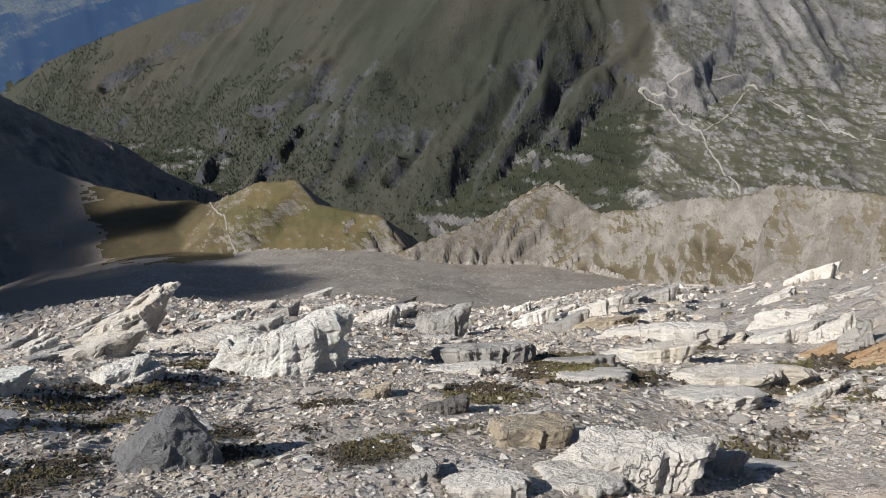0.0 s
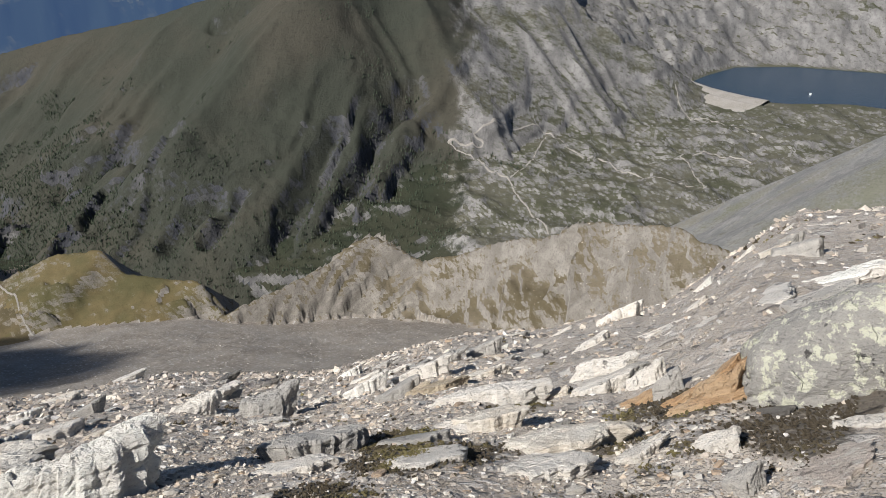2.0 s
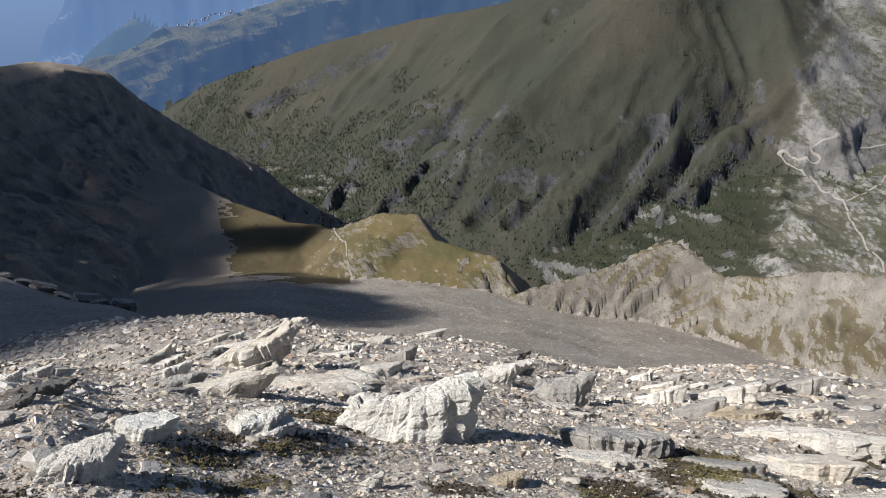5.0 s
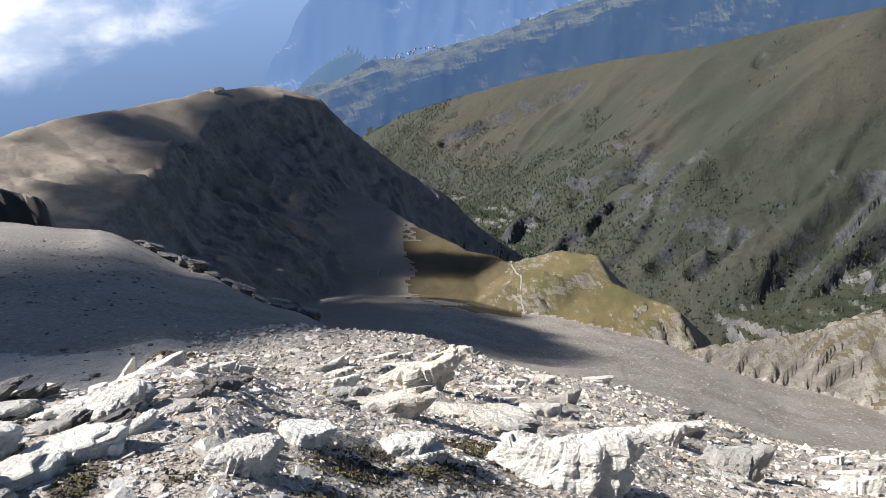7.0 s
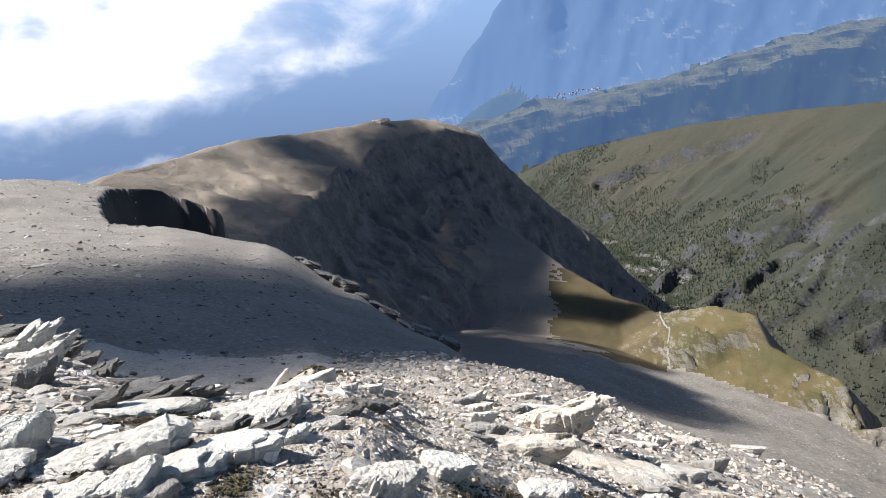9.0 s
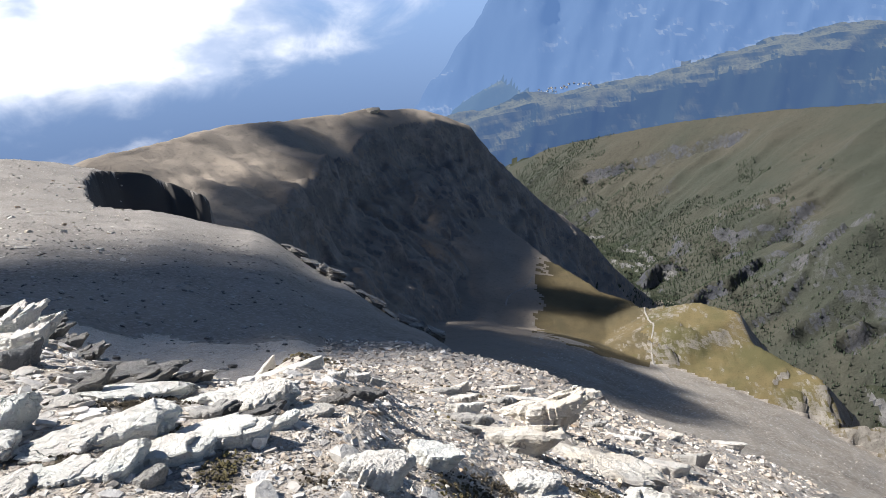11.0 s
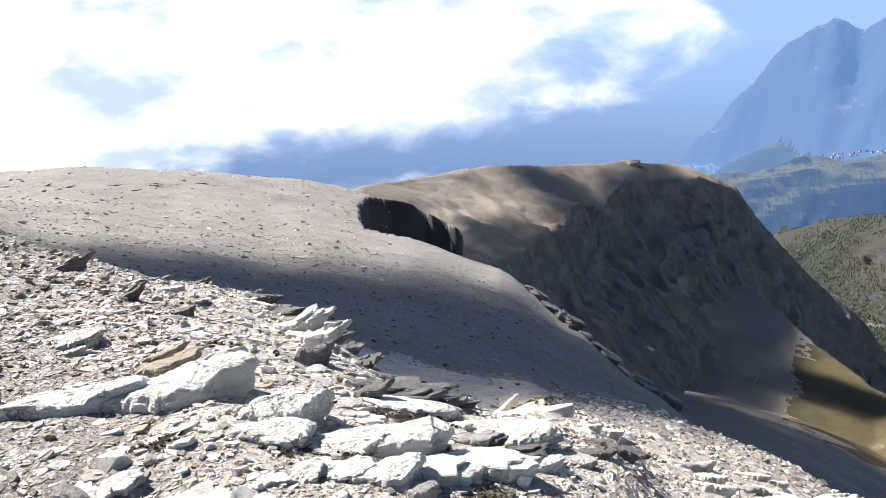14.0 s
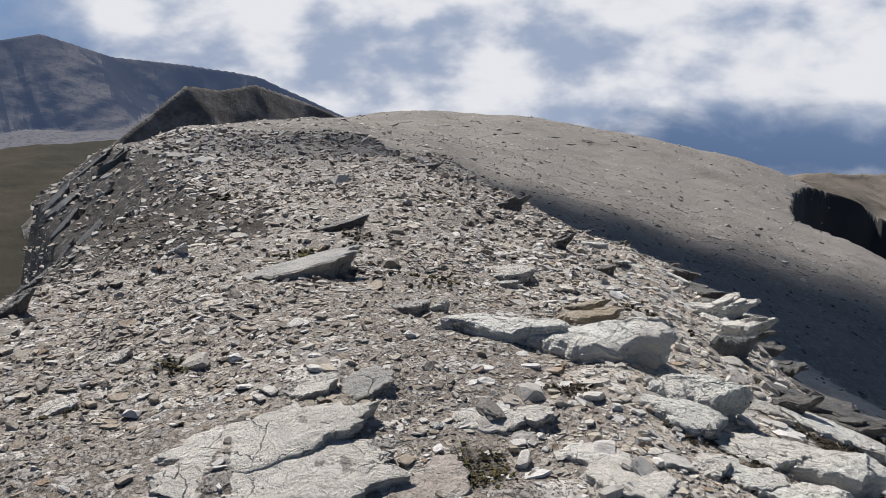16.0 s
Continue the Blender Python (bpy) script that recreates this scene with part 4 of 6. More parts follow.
def hewn(rng, cuts, squat):
    """A unit stone, -0.5..0.5 across: a broken prism for plates, a many-sided lump for blocks, split along random planes."""
    bm = bmesh.new()
    if squat < 0.4:
        count = rng.randint(6, 9)
        ring = []
        for k in range(count):
            a = math.tau * (k + rng.uniform(-0.3, 0.3)) / count
            ring.append((math.cos(a) * rng.uniform(0.38, 0.56), math.sin(a) * rng.uniform(0.38, 0.56)))
        low = [bm.verts.new((x * rng.uniform(0.85, 1.1), y * rng.uniform(0.85, 1.1), -0.5)) for x, y in ring]
        top = [bm.verts.new((x * rng.uniform(0.8, 1.0), y * rng.uniform(0.8, 1.0), 0.5)) for x, y in ring]
        bm.faces.new(low[::-1])
        bm.faces.new(top)
        for k in range(count):
            bm.faces.new((low[k], low[(k + 1) % count], top[(k + 1) % count], top[k]))
        cuts = max(3, cuts // 2)
    else:
        bmesh.ops.create_icosphere(bm, subdivisions=2, radius=0.66)
        spin = Euler([rng.uniform(0, 6) for _ in range(3)]).to_matrix().to_4x4()
        bmesh.ops.transform(bm, matrix=spin, verts=bm.verts[:])
        for side in range(3):
            for sign in (-1, 1):
                way = Vector((0, 0, 0))
                way[side] = sign
                way = (way + Vector((rng.uniform(-0.22, 0.22) for _ in range(3)))).normalized()
                cut = bmesh.ops.bisect_plane(bm, geom=bm.verts[:] + bm.edges[:] + bm.faces[:], plane_co=way * rng.uniform(0.40, 0.5), plane_no=way, clear_outer=True)
                edges = [e for e in cut["geom_cut"] if isinstance(e, bmesh.types.BMEdge)]
                if edges:
                    bmesh.ops.contextual_create(bm, geom=edges)
    for _ in range(cuts):
        way = Vector((rng.gauss(0, 1), rng.gauss(0, 1), rng.gauss(0.15, squat))).normalized()
        reach_out = 0.5 * (abs(way.x) + abs(way.y) + abs(way.z))
        at = way * reach_out * rng.uniform(0.56, 0.82)
        cut = bmesh.ops.bisect_plane(bm, geom=bm.verts[:] + bm.edges[:] + bm.faces[:], plane_co=at, plane_no=way, clear_outer=True)
        edges = [e for e in cut["geom_cut"] if isinstance(e, bmesh.types.BMEdge)]
        if edges:
            bmesh.ops.contextual_create(bm, geom=edges)
    return bm


def roughen(bm, size, rng, ledges, amount, fine=15):
    """Break the faces up: finer mesh, bedding ledges and knocks."""
    bmesh.ops.triangulate(bm, faces=bm.faces[:])
    for _ in range(5):
        longest = max(size) / fine
        edges = [e for e in bm.edges if (Vector((e.verts[0].co[k] - e.verts[1].co[k]) * size[k] for k in range(3))).length > longest]
        if not edges or len(bm.faces) > 2600:
            break
        bmesh.ops.subdivide_edges(bm, edges=edges, cuts=1, use_grid_fill=False)
        bmesh.ops.triangulate(bm, faces=[f for f in bm.faces if len(f.verts) > 3])
    bm.normal_update()
    seed = Vector((rng.uniform(0, 90), rng.uniform(0, 90), rng.uniform(0, 90)))
    moves = []
    for v in bm.verts:
        p = Vector((v.co[k] * size[k] for k in range(3)))
        span = max(size)
        q = p / span
        band = noise.noise(Vector((q.x * 0.8, q.y * 0.8, q.z * 17 + q.x * 2.5)) + seed)
        knock = noise.fractal(q * 5.5 + seed, 0.9, 2.1, 4)
        chip = noise.noise(q * 15 + seed)
        flat = v.normal.z
        side = max(0.0, 1 - abs(flat))
        moves.append(v.normal * span * amount * (0.55 * knock + 0.25 * chip + ledges * side * (1.0 if band > 0 else -0.6)))
    for v, move in zip(bm.verts, moves):
        v.co += Vector((move[k] / size[k] for k in range(3)))


def slope_turn(x, y, reach_m=0.4):
    """The turn that lays a thing flat on the ground at x, y, and the height there."""
    z = ground_z([(x, y), (x + reach_m, y), (x - reach_m, y), (x, y + reach_m), (x, y - reach_m)])
    up = Vector((-(z[1] - z[2]) / (2 * reach_m), -(z[3] - z[4]) / (2 * reach_m), 1)).normalized()
    return Vector((0, 0, 1)).rotation_difference(up).to_matrix().to_4x4(), float(z[0])


rock_count = [0]


def ledge_shape(rng, kind, wide, deep, high, fine):
    """A rock in place: a broken outline, a top that rises to one side over worn beds, and a ragged face under it."""
    na, nr, ns = (128, 34, 22) if fine else (60, 15, 10)
    style = {  # rise at the low side, roundness of the top, beds in the face, undercut, unevenness of the beds, roughness, height of the joints
        "dome": (0.10, 0.45, 3, 0.14, 0.08, 0.95, 0.09), "block": (0.42, 0.62, 3, 0.16, 0.07, 1.0, 0.10),
        "stack": (0.03, 0.16, 5, 0.55, 0.13, 0.5, 0.06), "sheet": (0.25, 0.5, 2, 0.04, 0.08, 0.32, 0.05),
        "lid": (0.35, 0.08, 2, 0.30, 0.08, 0.35, 0.04), "hollow": (0.70, 0.12, 2, 0.10, 0.08, 0.45, 0.05), "board": (0.25, 0.05, 3, 0.12, 0.04, 0.3, 0.03),
        "round": (0.62, 0.85, 2, 0.16, 0.03, 0.55, 0.03)}[kind]
    left, dome, beds, under, uneven, rough, joint = style
    sides = [(math.tau * (k + rng.uniform(-0.35, 0.35)) / 8, rng.uniform(0.39, 0.5)) for k in range(8)]
    if kind == "board":
        sides = [(k * math.pi / 2 + rng.uniform(-0.08, 0.08), 0.47) for k in range(4)]
    seed = Vector((rng.uniform(0, 90), rng.uniform(0, 90), rng.uniform(0, 90)))
    inset = [rng.uniform(-1, 1) * uneven for _ in range(beds + 1)]
    thick = max(high, 0.12 * min(wide, deep))
    flare = {"dome": 0.22, "block": 0.42, "round": 0.12, "sheet": 0.25, "stack": 0.15}.get(kind, 0.0)
    relief = min(max(thick, 0.10 * wide), 0.35 * wide)
    co = []

    def rim(a, level=0.0):
        reach_out = min((c / max(0.12, math.cos(a - b)) for b, c in sides if math.cos(a - b) > 0.1), default=0.5)
        way = Vector((math.cos(a), math.sin(a), level))
        return min(reach_out, 0.62) * (1 + 0.16 * noise.noise(way * 2.3 + seed) + 0.15 * noise.noise(way * 6 + seed) + 0.08 * noise.noise(way * 15 + seed))

    def top_at(x, y):
        u = min(1.0, max(0.0, x + 0.5))
        q = Vector((x * wide, y * deep, 0)) / max(wide, deep)
        rise = left + (1 - left) * u ** 1.1
        bed = rise * 4 + 0.9 * noise.noise(q * 2.2 + seed)
        rise = 0.7 * rise + 0.3 * (math.floor(bed) + min(1.0, (bed - math.floor(bed)) * 2.2)) / 4
        fall = 1 - dome * (2 * abs(y)) ** 2.4 * 0.85 - (dome * 0.6 * max(0.0, 2 * x) ** 4 if kind in ("dome", "round") else 0)
        if kind == "round":
            fall -= 0.5 * max(0.0, -2 * x) ** 2.2
        d = noise.voronoi(q * 4.6 + Vector((q.y * 2.0, 0, 0)) + seed)[0]
        e = noise.voronoi(q * 11 + seed)[0]
        split = max(0.0, 1 - (d[1] - d[0]) / 0.09) + 0.45 * max(0.0, 1 - (e[1] - e[0]) / 0.11)
        facet = noise.cell(q * 3.1 + seed) * (q.x * 0.6 + q.y * 0.4) + noise.cell(q * 3.1 + seed * 2) * 0.12
        grain = 0.10 * noise.fractal(q * 3 + seed, 0.95, 2.1, 5) + 0.035 * noise.noise(q * 23 + seed) + 0.24 * facet
        return thick * rise * max(0.12, fall) + relief * rough * (grain + 0.08 * (d[0] - 0.3)) - joint * 0.6 * relief * split - (thick - high)

    for k in range(na):
        a = math.tau * k / na
        edge = rim(a)
        for j in range(nr):
            f = (j + (0.0 if j else 0.02)) / (nr - 1)
            f = f ** 0.8
            x, y = edge * f * math.cos(a), edge * f * math.sin(a)
            drop = 0.10 * thick * max(0.0, (f - 0.94) / 0.06)
            co.append((x * wide, y * deep, top_at(x, y) - drop))
        x, y = edge * math.cos(a), edge * math.sin(a)
        brow = co[-1][2]
        foot = -0.22 * high - 0.05
        for j in range(1, ns + 1):
            t = j / ns
            level = t * beds + 0.5 * noise.noise(Vector((x * 2, y * 2, 0)) + seed)
            which = int(min(beds, max(0, math.floor(level))))
            seam = max(0.0, 1 - abs(level - round(level)) / 0.16)
            p = Vector((x * wide, y * deep, t * thick * 1.6)) / max(wide, deep)
            block = noise.voronoi(p * 6.5 + seed)[0][0] - 0.3
            shade = max(0.0, math.cos(a)) if kind != "hollow" else max(0.0, -math.sin(a + 0.35)) * 2.4
            off = 1 - inset[which] * (0.4 + 0.6 * noise.noise(Vector((a * 1.3, which * 3.7, 0)) + seed)) - 0.14 * block * rough - 0.04 * seam - under * shade * min(1.0, t * 1.5) \
                + flare * t * (1 - shade ** 0.5) + 0.05 * rough * noise.noise(p * 17 + seed)
            co.append((x * wide * off, y * deep * off, brow + (foot - brow) * t))
    row = nr + ns
    faces = [(k * row + j, (k + 1) % na * row + j, (k + 1) % na * row + j + 1, k * row + j + 1) for k in range(na) for j in range(row - 1)]
    return co, [f[::-1] for f in faces] + [tuple(k * row for k in range(na))]


def pile_shape(rng, wide, deep, high, fine):
    """Bedrock that breaks off in an undercut face, with a few of its beds lying loose on the brow."""
    co, faces = ledge_shape(rng, "stack", wide * 1.1, deep * 1.1, high * 0.86, fine)
    co = list(co)
    for k in range(3 if fine else 1):
        size = rng.uniform(0.34, 0.56)
        more, quads_here = ledge_shape(rng, "lid", wide * size, deep * size * rng.uniform(0.9, 1.3), high * rng.uniform(0.10, 0.2), False)
        out = rng.uniform(-0.02, 0.26)
        lean = Matrix.Translation((wide * out, deep * rng.uniform(-0.25, 0.22), high * (0.36 + 0.72 * out + rng.uniform(0.0, 0.06)))) @ \
            Matrix.Rotation(radians(rng.uniform(-40, 40)), 4, "Z") @ Matrix.Rotation(-math.atan2(high, wide) * 0.75, 4, "Y")
        base = len(co)
        co += [tuple(lean @ Vector(p)) for p in more]
        faces += [tuple(base + v for v in q) for q in quads_here]
    return co, faces


def ledge(name, kind, tint, az, r, wide, deep, high, label, fine=False):
    """One rock fixed in or lying on the ridge: bearing, range and its size across, along and upwards."""
    rock_count[0] += 1
    rng = random.Random(700 + rock_count[0])
    x, y = spot(az, r)
    turn, z = slope_turn(x, y, max(0.2, wide * 0.4))
    if kind == "sheet":
        high *= 0.55
    elif kind == "dome" and az < -25:
        high *= 0.65
    elif r > 4:
        turn = Matrix.Identity(3).to_quaternion().slerp(turn.to_quaternion(), 0.8).to_matrix().to_4x4()
    co, faces = pile_shape(rng, wide, deep, high, fine) if kind == "stack" else ledge_shape(rng, kind, wide * 1.08, deep * 1.1, high, fine)
    mesh = bpy.data.meshes.new(name)
    mesh.from_pydata(co, [], faces)
    mesh.materials.append(ROCK[tint])
    if kind in ("sheet", "round"):
        mesh.shade_smooth()
    ob = new(name, mesh)
    spin = {"board": 18, "dome": 4}.get(kind, 0) + rng.uniform(-9, 9)
    tip = {"lid": 7, "board": -12}.get(kind, 0)
    ob.matrix_world = Matrix.Translation((x, y, z)) @ turn @ Matrix.Rotation(radians(az + spin), 4, "Z") @ Matrix.Rotation(radians(-tip), 4, "Y")
    return tagged(ob, label, {"boulder": "boulder", "rock_slab": "rock slab", "outcrop": "outcrop", "bedrock_slab": "bedrock"}[name], group="rocks on the ridge")


def rock(name, shape, tint, az, r, wide, deep, high, label):
    """One free-standing rock, layered or pointed: its bearing and range, its size across, along and upwards."""
    rock_count[0] += 1
    rng = random.Random(100 + rock_count[0])
    x, y = spot(az, r)
    turn, z = slope_turn(x, y, max(0.3, wide * 0.4))
    high = min(high, wide * 0.8)
    size = [wide * 1.05, deep * 1.25, high * 1.45]
    if shape == "layer":
        bm = hewn(rng, 8, 0.7)
        roughen(bm, size, rng, 1.5, 0.055, 22)
    else:
        bm = hewn(rng, 9, 0.5)
        for v in bm.verts:
            f = 0.5 - v.co.z
            v.co.x, v.co.y = v.co.x * (0.12 + f) + 0.12 * (1 - f), v.co.y * (0.15 + f)
        roughen(bm, size, rng, 0.2, 0.05)
    bmesh.ops.transform(bm, matrix=Matrix.Diagonal((*size, 1)), verts=bm.verts[:])
    mesh = bpy.data.meshes.new(name)
    bm.to_mesh(mesh)
    bm.free()
    mesh.materials.append(ROCK[tint])
    ob = new(name, mesh)
    keep = Matrix.Identity(3).to_quaternion().slerp(turn.to_quaternion(), 0.45)
    ob.matrix_world = Matrix.Translation((x, y, z + high * 0.43)) @ keep.to_matrix().to_4x4() @ Matrix.Rotation(radians(az + rng.uniform(-14, 14)), 4, "Z") @ \
        Matrix.Rotation(radians(rng.uniform(-6, 6)), 4, "Y") @ Matrix.Rotation(radians(rng.uniform(-3, 7)), 4, "X")
    return tagged(ob, label, {"boulder": "boulder", "outcrop": "outcrop"}[name], group="rocks on the ridge")


ledge("boulder", "block", "white", -11.4, 3.42, 0.78, 0.46, 0.40, "cracked bleached white boulder rising from rubble to a broken edge", True)
ledge("bedrock_slab", "dome", "cream", -2.3, 5.16, 1.11, 0.93, 0.20, "cream-stained bedrock running up into a white boulder")
ledge("boulder", "dome", "white", 3.5, 3.01, 0.28, 0.24, 0.16, "bleached quartz-white boulder half sunk in dark soil")
ledge("outcrop", "stack", "cream", 2.2, 6.93, 1.1, 0.66, 0.70, "stacked cream slabs leaning over a black undercut face", True)
ledge("outcrop", "stack", "cream", 5.6, 4.27, 0.75, 0.38, 0.33, "low cream slabs breaking off in an undercut edge")
ledge("boulder", "stack", "grey", -2.5, 10.08, 0.33, 0.23, 0.20, "small angular grey boulder with a shaded side")
ledge("rock_slab", "lid", "pale", 9.5, 7.34, 0.31, 0.19, 0.11, "pale slab propped over a shaded hollow")
ledge("boulder", "dome", "slate", -0.6, 1.64, 0.12, 0.07, 0.09, "small slate-blue boulder beside a larger pointed one")
ledge("boulder", "block", "pale", -53.5, 1.74, 0.42, 0.42, 0.17, "broad pale speckled boulder with a broken shaded edge", True)
ledge("boulder", "block", "grey", -59.6, 1.98, 0.2, 0.2, 0.10, "split grey block under the edge of a pale boulder")
ledge("boulder", "dome", "pale", -47.6, 1.53, 0.29, 0.26, 0.09, "worn pale speckled boulder half sunk in rubble")
ledge("boulder", "dome", "pale", -37.0, 1.36, 0.26, 0.17, 0.10, "pale speckled boulder with broken corners")
ledge("boulder", "dome", "pink", -72.5, 2.25, 0.59, 0.58, 0.16, "broad pinkish-brown speckled boulder sunk in moss")
ledge("rock_slab", "hollow", "grey", -32.2, 3.81, 0.71, 0.45, 0.16, "long grey slab shading a hollow beneath its front", True)
ledge("bedrock_slab", "dome", "pale", -49.0, 5.1, 0.98, 0.39, 0.28, "long smooth pale slab tilted up to a broken edge")
ledge("bedrock_slab", "dome", "grey", -58.9, 5.45, 0.62, 0.32, 0.18, "smooth grey bedrock cracked at its edge")
ledge("boulder", "block", "pale", -62.6, 5.08, 0.35, 0.18, 0.20, "pale block of bedrock with a shaded side")
ledge("bedrock_slab", "dome", "cream", -56.9, 3.64, 0.72, 0.59, 0.18, "cream bedrock cracked across its top")
ledge("boulder", "dome", "orange", -62.1, 4.56, 0.45, 0.22, 0.14, "rust-orange bedrock stained by lichen")
ledge("boulder", "dome", "orange", -65.5, 4.24, 0.27, 0.13, 0.10, "rust-orange block beside grey bedrock")
ledge("rock_slab", "lid", "grey", -46.9, 9.06, 0.63, 0.32, 0.28, "dark-edged grey slab on the brink")
ledge("outcrop", "stack", "grey", -43.5, 8.71, 0.61, 0.31, 0.25, "layered grey outcrop on the brink")
ledge("rock_slab", "lid", "pale", -41.7, 7.46, 0.79, 0.32, 0.24, "flat pale slab over a dark seam")
ledge("boulder", "block", "grey", -26.8, 6.7, 0.7, 0.35, 0.39, "blue-grey block with a shaded side")
ledge("boulder", "dome", "white", -33.8, 11.49, 0.55, 0.34, 0.30, "bleached white boulder on rubble")
ledge("boulder", "dome", "pale", -20.0, 7.29, 0.57, 0.28, 0.28, "pale boulder with a shaded side")
ledge("outcrop", "stack", "dark", -22.2, 13.5, 0.62, 0.3, 0.30, "dark crooked outcrop on the brink")
ledge("outcrop", "stack", "dark", -26.2, 13.2, 0.42, 0.25, 0.30, "small dark outcrop on the brink")
ledge("rock_slab", "lid", "pale", -14.0, 19.87, 1.15, 0.69, 0.25, "flat pale slab on the brink")
ledge("rock_slab", "dome", "cream", -8.6, 16.26, 0.98, 0.86, 0.20, "flat cream slab on the brink")
ledge("boulder", "dome", "tan", -41.0, 6.14, 0.3, 0.15, 0.15, "tan boulder among slabs")
ledge("bedrock_slab", "dome", "tan", -43.3, 6.13, 0.55, 0.43, 0.14, "tan bedrock cracked across")
ledge("bedrock_slab", "dome", "pale", -55.9, 3.14, 0.47, 0.41, 0.12, "low pale bedrock breaking into plates")
ledge("rock_slab", "stack", "pale", -63.7, 3.37, 0.29, 0.24, 0.09, "split pale slab lying on moss")
ledge("rock_slab", "board", "tan", -40.3, 1.81, 0.26, 0.2, 0.10, "long tan board-like slab of schist propped up")
ledge("rock_slab", "lid", "pale", -38.3, 2.04, 0.22, 0.1, 0.04, "thin pale plate lying on moss")
ledge("boulder", "dome", "dark", -29.6, 2.18, 0.24, 0.18, 0.14, "dark mossy boulder with a shaded side")
ledge("boulder", "dome", "tan", -21.3, 2.61, 0.18, 0.14, 0.08, "small tan boulder on rubble")
ledge("boulder", "dome", "pale", -7.1, 2.36, 0.1, 0.09, 0.08, "small pale boulder standing on rubble")
ledge("boulder", "dome", "grey", -28.4, 1.41, 0.14, 0.13, 0.08, "grey boulder with a split top")
ledge("bedrock_slab", "sheet", "pale", -63.4, 2.27, 0.25, 0.31, 0.05, "low pale bedrock with moss in its joints")
ledge("bedrock_slab", "sheet", "pale", -48.0, 4.25, 0.48, 0.54, 0.06, "low worn bedrock flush with the rubble")
ledge("bedrock_slab", "sheet", "pale", -43.5, 3.29, 0.48, 0.57, 0.06, "low worn bedrock flush with rubble and moss")
ledge("bedrock_slab", "dome", "cream", -8.9, 7.07, 0.54, 0.49, 0.12, "cream bedrock on the crown of the slope")
ledge("boulder", "round", "lichen", -76.8, 4.36, 1.09, 0.65, 0.59, "worn broad grey lichen-spotted boulder half sunk in rubble", True)
ledge("outcrop", "stack", "orange", -68.9, 4.22, 0.42, 0.25, 0.32, "rust-orange broken bedrock beside a lichened boulder")
ledge("outcrop", "stack", "dark", -72.6, 4.27, 0.37, 0.22, 0.20, "dark broken rock under a lichened boulder")
ledge("bedrock_slab", "dome", "orange", -62.7, 4.67, 0.38, 0.22, 0.12, "rust-orange low bedrock among moss")
ledge("rock_slab", "dome", "orange", -68.1, 4.1, 0.51, 0.18, 0.07, "flat rust-orange slab in front of bedrock")
ledge("boulder", "dome", "pale", -69.6, 3.36, 0.26, 0.16, 0.16, "upright pale slab with a sunlit face")
ledge("boulder", "block", "grey", -64.5, 4.54, 0.23, 0.13, 0.17, "upright blue-grey boulder wedged among slabs")
ledge("boulder", "block", "pale", -58.5, 5.55, 0.53, 0.21, 0.18, "pale bedrock block with a dark split edge")
ledge("boulder", "dome", "cream", -54.5, 5.19, 0.24, 0.12, 0.10, "small cream block among grass")
ledge("rock_slab", "dome", "white", -74.6, 7.19, 0.81, 0.4, 0.30, "bleached white slab above a lichened boulder")
ledge("outcrop", "stack", "grey", -73.1, 6.0, 0.54, 0.32, 0.30, "layered grey rock behind a lichened boulder")
ledge("boulder", "dome", "pale", -79.2, 3.69, 0.35, 0.17, 0.10, "pale boulder among rusty stones")
ledge("rock_slab", "lid", "dark", -72.3, 3.89, 0.31, 0.11, 0.03, "thin dark plates stacked on gravel")
ledge("bedrock_slab", "sheet", "pink", -78.0, 3.15, 0.38, 0.47, 0.06, "worn pinkish bedrock with rusty stains")
ledge("boulder", "block", "grey", -72.8, 2.98, 0.18, 0.16, 0.12, "split grey block with black joints")
ledge("boulder", "dome", "white", 29.7, 2.95, 0.47, 0.23, 0.12, "bleached white boulder with a shaded broken edge")
ledge("boulder", "dome", "white", 18.5, 2.21, 0.23, 0.18, 0.16, "split bleached white boulder with a black shaded face", True)
ledge("boulder", "lid", "white", 12.9, 2.65, 0.22, 0.19, 0.10, "bleached white block over a shaded hollow")
ledge("bedrock_slab", "dome", "white", 38.8, 2.55, 0.37, 0.19, 0.13, "broad bleached white bedrock among dark stones")
ledge("rock_slab", "lid", "white", 32.0, 2.46, 0.3, 0.15, 0.06, "bleached white slab propped on dark stones")
ledge("rock_slab", "lid", "white", 36.2, 2.36, 0.23, 0.14, 0.05, "bleached white slab lying on moss")
ledge("bedrock_slab", "dome", "white", 37.4, 3.11, 0.45, 0.23, 0.07, "bleached white bedrock on the crest")
ledge("boulder", "dome", "white", 26.4, 2.54, 0.15, 0.09, 0.08, "small bleached white boulder beside grey stones")
ledge("boulder", "stack", "dark", 28.5, 2.6, 0.23, 0.13, 0.09, "dark grey boulder between white ones")
ledge("boulder", "stack", "grey", 32.0, 2.69, 0.18, 0.11, 0.08, "grey boulder between white ones")
ledge("outcrop", "stack", "dark", 37.9, 3.35, 0.49, 0.24, 0.14, "dark splintered crag under the crest")
ledge("boulder", "dome", "white", 2.3, 3.0, 0.26, 0.24, 0.10, "cracked white boulder in the rubble")
ledge("outcrop", "stack", "dark", 19.3, 3.13, 0.23, 0.12, 0.09, "small dark broken outcrop")
ledge("rock_slab", "lid", "pale", 19.2, 4.27, 0.16, 0.08, 0.07, "pale slab tilted over its shadow")
ledge("rock_slab", "lid", "pale", 9.4, 12.22, 0.36, 0.2, 0.18, "pale slab resting on gravel")
